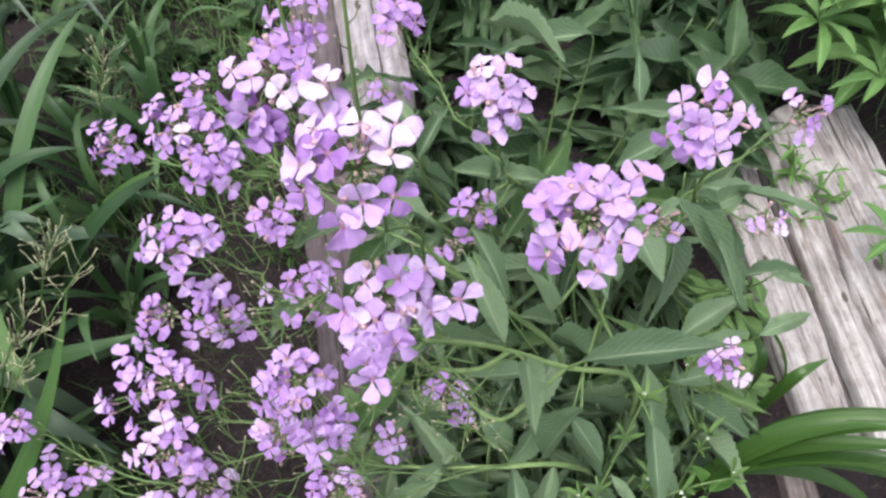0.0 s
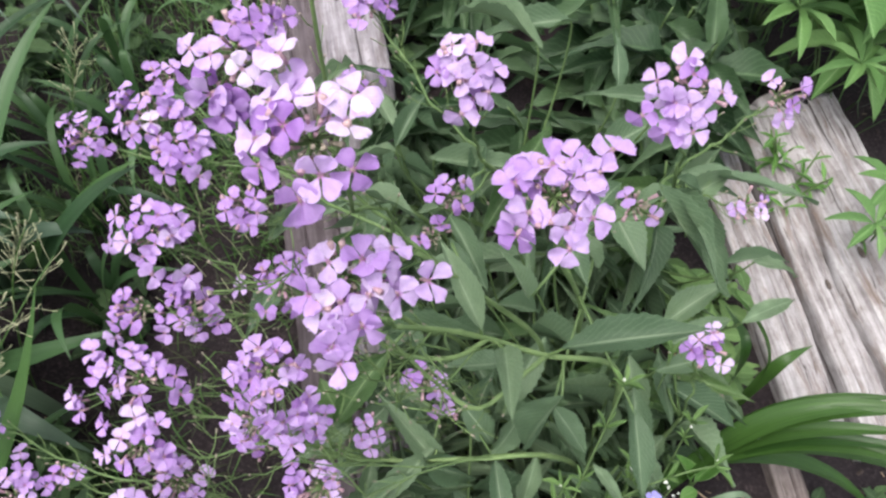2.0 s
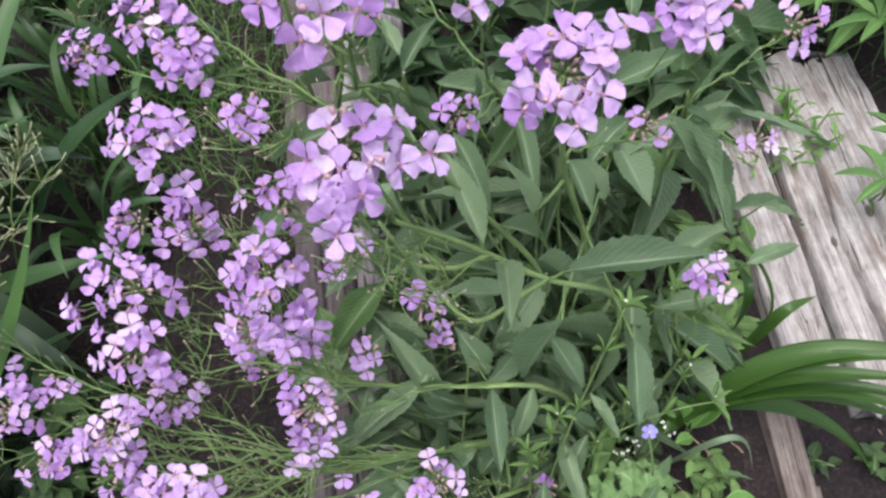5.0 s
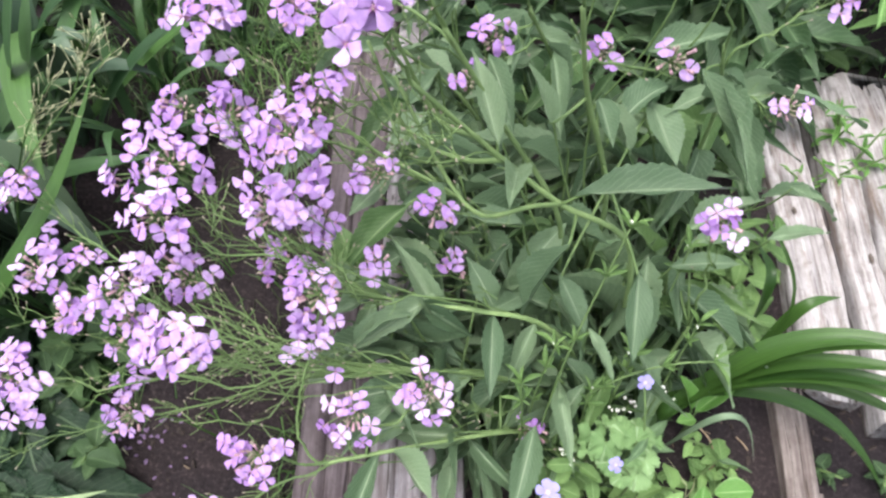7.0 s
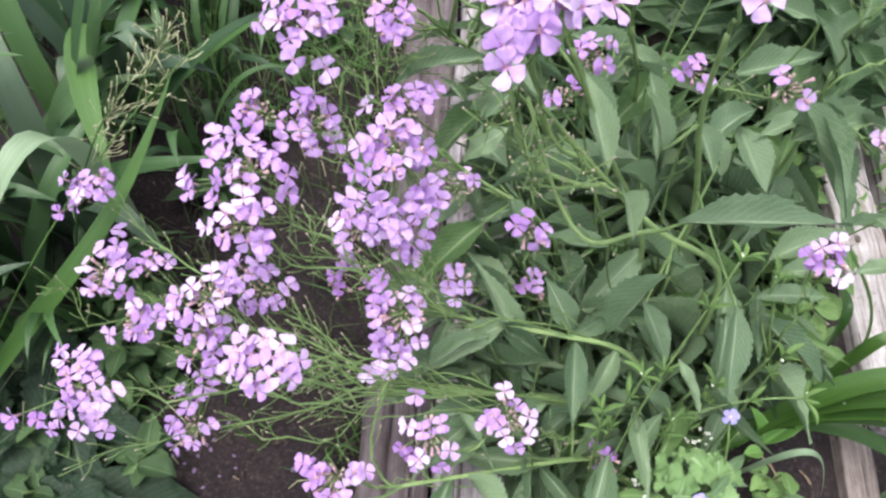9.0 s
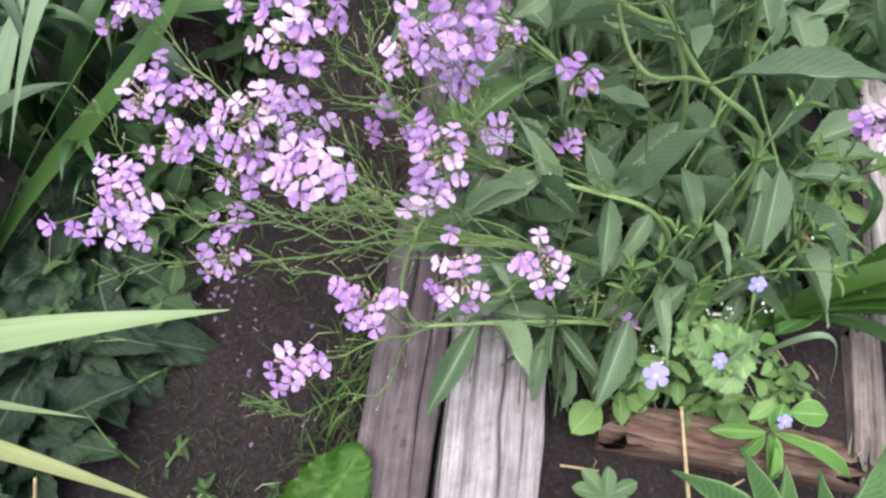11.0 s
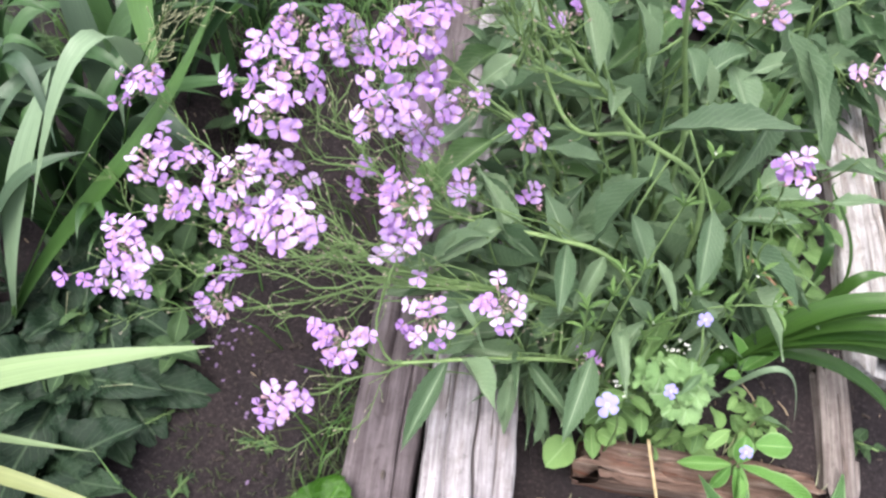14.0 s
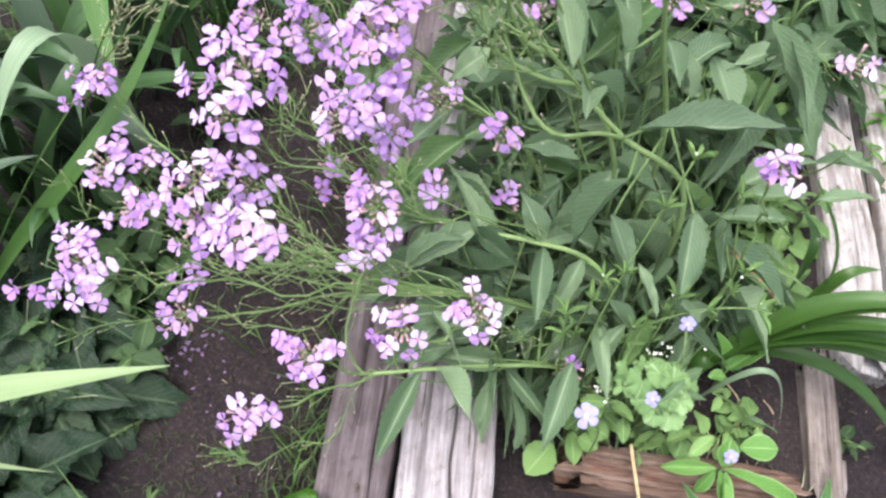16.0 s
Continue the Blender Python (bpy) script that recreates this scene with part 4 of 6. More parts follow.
raceme(plant, 0.9, (-0.196, 0.238, 0.382), 0.0105, [(-7, 9, 4), (4, 17, 4), (18, 8, 5), (21, -6, 5), (8, -21, 6), (-18, -20, 6), (-22, -3, 5), (-3, -9, 5), (-9, 21, 5), (26, -13, 5)])
raceme(plant, 0.97, (-0.114, 0.248, 0.410), 0.0105, [(-12, 8, 5), (-11, -24, 5), (-32, -3, 8), (13, 6, 5), (6, 16, 5), (21, 20, 4), (10, -21, 4), (-7, -2, 5)])
raceme(plant, 0.95, (-0.065, 0.235, 0.333), 0.0095, [(-15, 6, 6), (-8, -13, 6), (6, 13, 7), (15, 9, 6), (-19, -16, 5)])
spent_sprays(plant, 4)
plant = rocket("leaning lilac-flowered plant with drooping crowded heads", (0.17, 0.13, 0.07),
       [(0.15, 0.14, 0.20), (0.105, 0.135, 0.285), (0.050, 0.129, 0.304), (-0.012, 0.130, 0.295), (-0.046, 0.131, 0.296)], leaves=[
        (0.015, 0.144, 0.30, -0.061, 0.079, 0.27, 0.024), (-0.025, 0.130, 0.24, 0.040, 0.127, 0.22, 0.033), (-0.045, 0.137, 0.28, -0.056, 0.099, 0.26, 0.022),
        (0.008, 0.147, 0.28, -0.043, 0.203, 0.26, 0.028),
        (-0.021, 0.137, 0.23, 0.041, 0.113, 0.21, 0.035), (0.025, 0.116, 0.27, -0.037, 0.184, 0.30, 0.030), (0.063, 0.148, 0.27, 0.031, 0.185, 0.29, 0.032),
        (-0.025, 0.112, 0.25, -0.087, 0.078, 0.25, 0.037), (-0.030, 0.156, 0.26, -0.081, 0.117, 0.26, 0.037), (-0.036, 0.094, 0.22, -0.098, 0.071, 0.21, 0.032)],
       seed=8)
raceme(plant, 0.97, (-0.096, 0.147, 0.489), 0.0095, [(-23, -2, 7), (-17, 6, 6), (-6, 15, 6), (5, 13, 6), (13, -3, 9), (19, 2, 6), (1, -12, 6), (-12, -21, 5), (-26, -35, 6), (-23, -18, 5), (-3, -34, 5), (17, -29, 6), (25, -17, 5), (29, -36, 6), (3, -42, 6), (-21, -47, 5), (12, -50, 6), (-12, -6, 4)])
raceme(plant, 0.9, (-0.222, 0.174, 0.388), 0.0105, [(-37, 23, 7), (-23, 11, 7), (-56, -14, 7), (-49, -24, 6), (2, 16, 7), (15, 10, 6), (29, 3, 5), (32, -11, 5), (-13, -4, 7), (-26, -12, 4), (4, -10, 5), (-36, 4, 5), (-6, 24, 6)])
raceme(plant, 0.88, (-0.215, 0.125, 0.390), 0.0105, [(-23, 14, 5), (-8, 5, 8), (1, 19, 9), (17, 14, 6), (-22, -8, 7), (-7, -13, 5), (22, -10, 6), (12, -12, 6), (9, 7, 5)])
raceme(plant, 0.95, (-0.124, 0.138, 0.400), 0.0090, [(-15, 0, 9), (-4, 18, 6), (6, 16, 7), (8, 3, 6), (13, -6, 7), (22, 0, 7), (-8, -15, 6)])
raceme(plant, 0.97, (-0.087, 0.145, 0.383), 0.0090, [(-4, 3, 7), (0, 11, 5), (5, -4, 6), (6, -13, 6), (-4, -9, 6), (13, 2, 5)])
raceme(plant, 0.8, (-0.149, 0.168, 0.284), 0.0085, [(1, 4, 4), (-2, -3, 3), (6, -3, 3)])
raceme(plant, 0.85, (-0.120, 0.164, 0.263), 0.0085, [(-6, -2, 5), (5, 1, 5), (0, 4, 4)])
raceme(plant, 0.8, (-0.157, 0.155, 0.260), 0.0085, [(-2, 5, 2), (4, -5, 3)])
spent_sprays(plant, 6)
plant = rocket("low lilac-flowered plant sprawling to the side over bare soil", (0.16, 0.11, 0.07),
       [(0.13, 0.11, 0.18), (0.05, 0.09, 0.255), (-0.05, 0.07, 0.265)], seed=9)
raceme(plant, 0.8, (-0.358, 0.149, 0.357), 0.0088, [(-22, 1, 6), (-5, -9, 9), (0, 6, 6), (13, 8, 6), (16, -3, 5), (-22, -27, 5), (8, -5, 6)])
raceme(plant, 0.82, (-0.349, 0.100, 0.294), 0.0090, [(-15, 5, 8), (-4, 21, 7), (8, 26, 6), (14, 3, 8), (12, 15, 5), (-5, -13, 7), (9, -10, 6), (24, -12, 5), (4, 41, 7)])
raceme(plant, 0.85, (-0.317, 0.120, 0.289), 0.0090, [(9, 3, 7), (18, 7, 6), (-8, -5, 5), (-1, 6, 4)])
raceme(plant, 0.9, (-0.225, 0.071, 0.368), 0.0092, [(-10, 4, 9), (2, 17, 9), (12, 17, 7), (14, 1, 8), (5, -15, 9), (-21, -15, 8), (-18, -4, 6), (19, 12, 6)])
raceme(plant, 0.92, (-0.207, 0.109, 0.313), 0.0092, [(-7, 23, 7), (-21, 16, 5), (-6, 11, 5), (6, 16, 6), (24, 7, 7), (18, -8, 7), (-10, -4, 6), (-7, -16, 5), (4, -13, 5)])
raceme(plant, 0.85, (-0.296, 0.060, 0.308), 0.0090, [(-1, 13, 7), (6, 5, 5), (18, 5, 6), (22, 16, 5), (11, -6, 4), (-18, -15, 7), (36, 11, 5)])
raceme(plant, 0.88, (-0.233, 0.059, 0.324), 0.0090, [(-13, -7, 5), (6, -8, 6), (-7, -26, 6), (12, -25, 4), (-8, 6, 5), (14, 8, 5)])
raceme(plant, 0.95, (-0.160, 0.023, 0.395), 0.0092, [(-20, -11, 8), (-8, -12, 7), (8, -10, 7), (1, -20, 5), (18, 0, 8), (25, 5, 7), (12, 14, 8), (-1, 15, 8), (-12, 11, 7), (-20, 6, 6), (22, -8, 7), (-7, 3, 5), (8, 4, 6), (-14, -3, 6)])
raceme(plant, 0.85, (-0.242, 0.004, 0.239), 0.0090, [(-17, 25, 5), (0, 27, 6), (-8, 14, 6), (-19, -2, 6), (-11, -6, 6), (-11, -19, 6), (4, -13, 7), (14, 4, 6), (7, 35, 5), (-5, 42, 4)])
raceme(plant, 0.88, (-0.308, -0.003, 0.318), 0.0092, [(-18, 17, 8), (-6, 25, 7), (4, 21, 6), (-3, 12, 6), (10, 8, 7), (24, 2, 8), (18, -5, 8), (-26, 23, 5), (-12, 6, 4), (-8, -5, 4), (-6, -16, 6), (4, -10, 5), (14, -10, 7), (-13, -27, 7), (-20, -38, 6), (4, -34, 8), (17, -22, 6), (24, -30, 7), (-55, -37, 4)])
spent_sprays(plant, 8)
plant = rocket("low lilac-flowered plant with stems lying across the edging timber", (0.18, 0.07, 0.07),
       [(0.13, 0.068, 0.17), (0.096, 0.061, 0.2), (0.012, 0.021, 0.24), (-0.06, -0.009, 0.25)], leaves=[
        (0.045, 0.033, 0.22, 0.052, -0.017, 0.17, 0.024),
        (0.069, 0.034, 0.18, 0.084, -0.007, 0.14, 0.014), (0.079, 0.101, 0.22, 0.046, 0.075, 0.17, 0.028), (0.155, 0.107, 0.24, 0.134, 0.064, 0.20, 0.026),
        (-0.008, 0.118, 0.30, -0.054, 0.086, 0.27, 0.022), (-0.037, 0.126, 0.24, 0.039, 0.101, 0.25, 0.034),
        (0.105, 0.122, 0.22, 0.057, 0.069, 0.19, 0.034), (0.130, 0.127, 0.24, 0.165, 0.100, 0.21, 0.024), (0.198, 0.143, 0.25, 0.225, 0.119, 0.21, 0.027), (-0.020, 0.120, 0.20, -0.066, 0.124, 0.24, 0.026)],
       seed=10)
clear_leaf(plant, (0.116, 0.066, 0.215), (0.107, -0.017, 0.185), 0.027, CLEAR_OLD)
clear_leaf(plant, (-0.016, 0.013, 0.245), (-0.037, -0.073, 0.200), 0.022, CLEAR_OLD)
raceme(plant, 0.97, (-0.080, 0.098, 0.352), 0.0092, [(-24, 2, 5), (-13, 7, 6), (-20, -9, 6), (-8, -18, 7), (-16, -27, 6), (1, 15, 8), (11, 7, 7), (9, -8, 9), (17, -19, 7), (11, -36, 8), (3, -31, 5), (-10, -39, 8), (-17, -52, 8), (-2, -48, 7), (22, -60, 7), (-22, 18, 4)])
raceme(plant, 0.85, (0.018, 0.045, 0.313), 0.0088, [(-9, 21, 9), (-17, -6, 6), (-11, -1, 4), (13, 6, 8), (16, -8, 8), (-2, -12, 9), (8, -20, 5)])
raceme(plant, 0.92, (-0.040, 0.026, 0.296), 0.0088, [(-19, 2, 9), (-7, 2, 6), (6, 10, 6), (-21, -17, 4), (-5, -21, 10), (17, -9, 7), (13, -24, 4), (-9, -26, 6)])
raceme(plant, 0.97, (-0.101, -0.027, 0.313), 0.0088, [(-26, 6, 5), (-17, -3, 5), (-11, 3, 5), (-1, -11, 6), (8, -3, 7), (13, 8, 7), (20, 11, 6), (-7, -17, 5), (10, -15, 5)])
raceme(plant, 0.9, (-0.152, -0.069, 0.234), 0.0090, [(-10, 11, 7), (9, 13, 6), (-17, -9, 5), (-4, 0, 6), (9, -2, 7), (23, 6, 6), (2, -14, 7), (-7, -22, 6)])
raceme(plant, 0.4, (0.112, 0.065, 0.205), 0.0085, [(-6, 7, 4), (6, 3, 4), (0, -8, 4)])
spent_sprays(plant, 5)
plant = rocket("small lilac-flowered plant among dark green leaves", (0.16, 0.21, 0.07),
       [(0.11, 0.2, 0.2), (0.04, 0.18, 0.26)], leaves=[
        (0.118, 0.248, 0.28, 0.066, 0.178, 0.24, 0.040), (0.005, 0.076, 0.24, -0.058, 0.048, 0.24, 0.035), (0.007, 0.050, 0.22, -0.051, 0.021, 0.21, 0.029),
        (0.031, 0.069, 0.21, -0.024, 0.048, 0.20, 0.026), (-0.029, 0.187, 0.28, -0.064, 0.159, 0.26, 0.031)],
       seed=11)
clear_leaf(plant, (0.061, 0.131, 0.299), (0.069, 0.055, 0.290), 0.019, CLEAR_OLD)
clear_leaf(plant, (-0.037, 0.178, 0.302), (0.012, 0.163, 0.252), 0.020, CLEAR_OLD)
clear_leaf(plant, (0.037, 0.056, 0.190), (0.046, -0.014, 0.192), 0.019, CLEAR_OLD)
raceme(plant, 0.97, (0.002, 0.173, 0.389), 0.0088, [(-10, -1, 4), (-4, 7, 4), (12, 0, 5), (9, -10, 5)])
raceme(plant, 0.9, (0.017, 0.178, 0.293), 0.0085, [(1, 9, 6), (-5, -4, 3), (6, -1, 6)])
raceme(plant, 0.95, (-0.046, 0.146, 0.322), 0.0088, [(-3, 11, 6), (-5, -4, 6), (8, -1, 7), (1, -10, 7)])
spent_sprays(plant, 2)
plant = rocket("short lilac-flowered plant with a small pale head beside pale timber", (0.25, 0.17, 0.07),
       [(0.245, 0.175, 0.25)], leaves=[
        (0.231, 0.257, 0.28, 0.292, 0.290, 0.30, 0.037), (0.201, 0.239, 0.26, 0.201, 0.164, 0.22, 0.034), (0.240, 0.235, 0.22, 0.326, 0.194, 0.18, 0.034)],
       seed=12)
clear_leaf(plant, (0.227, 0.201, 0.275), (0.304, 0.170, 0.228), 0.028, CLEAR_LEAVES)
clear_leaf(plant, (0.226, 0.227, 0.311), (0.300, 0.262, 0.285), 0.021, CLEAR_LEAVES)
raceme(plant, 0.97, (0.222, 0.191, 0.404), 0.0085, [(-6, 5, 8), (5, 10, 9), (-12, -3, 3), (-1, -9, 4), (12, -15, 10), (9, 3, 3)])


def leaf_bank(label, box, count, seed, meshes=ROCKET_LEAVES, size=(0.07, 0.13), wide=(0.15, 0.21), name="leafy_shoot", category="plant", group="leafy shoots in the bed", lean=(0.0, -0.25), drift=(-0.05, 0.03)):
    """Flowerless leafy shoots: short stems, each with its own leaves."""
    rnd = random.Random(seed)
    x0, x1, y0, y1, z0, z1 = box
    for i in range(count):
        b = Vector((rnd.uniform(x0, x1), rnd.uniform(y0, y1), 0))
        b.z = ground_height(b.x, b.y) - 0.005
        top = Vector((b.x + rnd.uniform(*drift), b.y + rnd.uniform(-.04, .03), rnd.uniform(z0, z1)))
        sh = thing(name, b, label, category, group)
        line = bez([b, (b.x, b.y, (b.z + top.z) / 2), top], 8)
        bm = bmesh.new()
        tube(bm, line, 0.0026, 0.0013, 6)
        part("stem", bm, M_STEM, sh, b)
        k = rnd.randint(9, 13)
        for j in range(k):
            t = 0.1 + 0.9 * j / (k - 1)
            p = line[min(int(t * 8), 8)]
            a = j * 2.4 + rnd.uniform(-.4, .4)
            ln = rnd.uniform(*size) * (1.15 - 0.45 * t)
            d = Vector((math.cos(a) + lean[0], math.sin(a) + lean[1], rnd.uniform(-0.15, 0.55))).normalized()
            put("leaf", rnd.choice(meshes), aim(p, p + d * ln, ln * rnd.uniform(*wide), UP, rnd.uniform(-.5, .5)), sh)


leaf_bank("leafy green shoot without flowers in the bed", (0.08, 0.30, 0.22, 0.5, 0.14, 0.27), 20, 101, ROCKET_LEAVES + OLD_LEAVES, lean=(-0.1, -0.9), wide=(0.13, 0.20))
leaf_bank("leafy green shoot without flowers in the bed", (0.07, 0.215, 0.10, 0.22, 0.14, 0.26), 8, 118, ROCKET_LEAVES + OLD_LEAVES, lean=(-0.1, -0.9), wide=(0.13, 0.19))
for k in range(34):
    yy = 0.06 + 0.0165 * k
    xx = left_edge(yy)
    leaf_bank("leafy green shoot spilling over edging timber", (xx + 0.045, xx + 0.07, yy - 0.02, yy + 0.02, 0.20, 0.27), 1, 120 + k,
              lean=(-0.6, -0.5), size=(0.07, 0.12), wide=(0.14, 0.20), drift=(-0.11, -0.03))
# far plants whose leaf colour already holds the dimness of their place
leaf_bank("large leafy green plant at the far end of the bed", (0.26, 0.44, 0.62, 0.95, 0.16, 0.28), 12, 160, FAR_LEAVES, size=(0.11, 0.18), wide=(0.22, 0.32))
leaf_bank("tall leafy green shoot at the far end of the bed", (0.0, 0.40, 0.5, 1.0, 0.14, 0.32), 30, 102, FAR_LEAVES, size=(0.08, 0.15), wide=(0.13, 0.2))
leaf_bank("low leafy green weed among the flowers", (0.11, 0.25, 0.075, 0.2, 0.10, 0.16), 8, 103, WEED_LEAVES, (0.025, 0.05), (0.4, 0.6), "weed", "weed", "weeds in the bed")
leaf_bank("small bright green weed near the short log", (0.11, 0.33, 0.045, 0.12, 0.09, 0.16), 11, 105, LIME_LEAVES, (0.012, 0.028), (0.35, 0.6), "weed", "weed", "weeds in the bed")
leaf_bank("slender shoot with narrow dusty green leaves", (0.10, 0.24, 0.06, 0.26, 0.18, 0.27), 14, 113, WILLOW_LEAVES, (0.035, 0.06), (0.24, 0.34), "slender_shoot", "weed", "slender shoots in the bed", lean=(0, -0.5))
leaf_bank("slender young shoot with bright green leaves", (0.11, 0.30, 0.05, 0.14, 0.17, 0.25), 3, 114, LIME_LEAVES, (0.025, 0.045), (0.4, 0.55), "slender_shoot", "weed", "slender shoots in the bed", lean=(0, -0.5))
leaf_bank("low green weed under the flowers beside pale timber", (0.31, 0.375, 0.22, 0.5, 0.10, 0.16), 12, 115, LIME_LEAVES, (0.03, 0.055), (0.3, 0.5), "weed", "weed", "weeds in the bed")
leaf_bank("low dark weed beyond the pale timber", (0.42, 0.75, 0.76, 1.0, 0.08, 0.14), 8, 116, WEED_LEAVES, (0.03, 0.06), (0.3, 0.5), "weed", "weed", "weeds between the timbers")
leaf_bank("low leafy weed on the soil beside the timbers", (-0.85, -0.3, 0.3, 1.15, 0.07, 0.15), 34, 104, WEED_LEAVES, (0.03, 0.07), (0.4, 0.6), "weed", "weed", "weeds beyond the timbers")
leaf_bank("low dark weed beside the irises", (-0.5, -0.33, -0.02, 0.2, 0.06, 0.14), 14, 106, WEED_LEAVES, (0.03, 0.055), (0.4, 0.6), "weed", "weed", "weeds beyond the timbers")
leaf_bank("leafy green weed among broad dark leaves", (-0.48, -0.42, -0.08, 0.02, 0.08, 0.12), 3, 117, WEED_LEAVES, (0.03, 0.05), (0.5, 0.7), "weed", "weed", "weeds beyond the timbers")
leaf_bank("small weed sprouting beside bleached timber", (0.44, 0.58, 0.34, 0.62, 0.1, 0.14), 5, 107, NARROW_LEAVES, (0.016, 0.03), (0.16, 0.24), "weed", "weed", "weeds between the timbers")
leaf_bank("small feathery bright green weed between bleached timbers", (0.485, 0.515, 0.50, 0.60, 0.12, 0.18), 6, 111, NARROW_LEAVES, (0.02, 0.045), (0.16, 0.24), "weed", "weed", "weeds between the timbers")
leaf_bank("low weed with small rounded leaves beside edging timber", (-0.04, 0.06, 0.62, 0.92, 0.10, 0.16), 8, 112, WEED_LEAVES, (0.02, 0.04), (0.5, 0.7), "weed", "weed", "weeds in the bed")
leaf_bank("small weed on dark soil beside the broken timber", (0.42, 0.6, 0.0, 0.15, 0.07, 0.1), 9, 108, WEED_LEAVES, (0.015, 0.03), (0.4, 0.6), "weed", "weed", "weeds between the timbers")
leaf_bank("tiny weed on bare soil", (-0.32, -0.12, -0.2, -0.04, 0.05, 0.06), 5, 109, WEED_LEAVES, (0.01, 0.022), (0.3, 0.5), "weed", "weed", "weeds on the bare soil")


def clump(name, label, base, blades, mat, category, group="", fold=0.25):
    e = thing(name, base, label, category, group)
    for pts, w in blades:
        blade(e, pts, w, mat, fold=fold)
    return e


def via(p0, p1, p2, p3):
    """Control points of a curve that passes through the four given points."""
    p0, p1, p2, p3 = Vector(p0), Vector(p1), Vector(p2), Vector(p3)
    return [p0, (p0 * -5 + p1 * 18 - p2 * 9 + p3 * 2) / 6, (p0 * 2 - p1 * 9 + p2 * 18 - p3 * 5) / 6, p3]


# sword leaves of irises on the side away from the bed
IRIS = "dark green sword-shaped iris leaves growing beside the bed"
clump("iris_plant", IRIS, (-0.53, 0.33, 0.04),
      [([(-0.52, 0.30, 0.04), (-0.51, 0.30, 0.2), (-0.46, 0.30, 0.33), (-0.43, 0.37, 0.42)], 0.034),
       ([(-0.50, 0.36, 0.04), (-0.46, 0.38, 0.18), (-0.38, 0.42, 0.27), (-0.294, 0.433, 0.31)], 0.032),
       ([(-0.55, 0.33, 0.04), (-0.51, 0.42, 0.25), (-0.46, 0.55, 0.33), (-0.42, 0.66, 0.33)], 0.026),
       ([(-0.54, 0.31, 0.04), (-0.5, 0.25, 0.18), (-0.42, 0.24, 0.24), (-0.31, 0.28, 0.24)], 0.03),
       ([(-0.55, 0.32, 0.04), (-0.58, 0.36, 0.25), (-0.62, 0.42, 0.36), (-0.66, 0.5, 0.34)], 0.028)], M_IRIS, "iris", "iris clumps beside the bed")
clump("iris_plant", IRIS, (-0.60, 0.42, 0.04),
      [([(-0.62, 0.40, 0.04), (-0.60, 0.50, 0.25), (-0.52, 0.62, 0.33), (-0.42, 0.70, 0.30)], 0.026),
       ([(-0.60, 0.42, 0.04), (-0.57, 0.45, 0.22), (-0.5, 0.47, 0.3), (-0.42, 0.50, 0.26)], 0.028),
       ([(-0.60, 0.44, 0.04), (-0.66, 0.5, 0.3), (-0.7, 0.6, 0.36), (-0.72, 0.7, 0.3)], 0.03),
       ([(-0.58, 0.42, 0.04), (-0.54, 0.36, 0.2), (-0.50, 0.28, 0.26), (-0.44, 0.18, 0.22)], 0.024)], M_IRIS, "iris", "iris clumps beside the bed")
clump("iris_plant", "pale green iris leaves arching with hanging tips", (-0.62, 0.06, 0.04),
      [([(-0.62, 0.08, 0.04), (-0.58, 0.16, 0.3), (-0.50, 0.2, 0.4), (-0.45, 0.10, 0.28)], 0.022),
       ([(-0.63, 0.06, 0.04), (-0.64, 0.12, 0.28), (-0.60, 0.24, 0.36), (-0.55, 0.34, 0.3)], 0.024)], M_IRIS_GREY, "iris", "iris clumps beside the bed")
clump("iris_plant", "pale green iris leaf arching over with a hanging tip", (-0.44, 0.24, 0.04),
      [([(-0.44, 0.24, 0.04), (-0.40, 0.22, 0.40), (-0.375, 0.16, 0.50), (-0.471, 0.041, 0.22)], 0.027),
       (via((-0.54, -0.02, 0.04), (-0.500, 0.04, 0.2), (-0.480, 0.10, 0.28), (-0.466, 0.157, 0.33)), 0.032)], M_IRIS_PALE, "iris", "iris clumps beside the bed")
clump("iris_plant", "broad green iris leaf leaning over the soil", (-0.60, 0.56, 0.04),
      [(via((-0.60, 0.56, 0.04), (-0.53, 0.42, 0.24), (-0.45, 0.29, 0.30), (-0.375, 0.19, 0.30)), 0.034),
       (via((-0.58, 0.40, 0.04), (-0.48, 0.44, 0.12), (-0.40, 0.46, 0.20), (-0.33, 0.48, 0.25)), 0.034)], M_GRASS, "iris", "iris clumps beside the bed")
clump("iris_plant", "upright broad dark green iris leaf", (-0.54, 0.31, 0.04),
      [(via((-0.54, 0.31, 0.04), (-0.495, 0.318, 0.2), (-0.460, 0.332, 0.30), (-0.448, 0.375, 0.37)), 0.034)], M_IRIS, "iris", "iris clumps beside the bed")
clump("iris_plant", "pale green iris leaves arching with hanging tips", (-0.72, 0.74, 0.04),
      [([(-0.72, 0.74, 0.04), (-0.66, 0.78, 0.35), (-0.50, 0.74, 0.46), (-0.365, 0.59, 0.35)], 0.028),
       ([(-0.74, 0.74, 0.04), (-0.72, 0.78, 0.35), (-0.58, 0.74, 0.46), (-0.446, 0.592, 0.35)], 0.028)], M_IRIS_GREY, "iris", "iris clumps beside the bed")
rnd = random.Random(15)
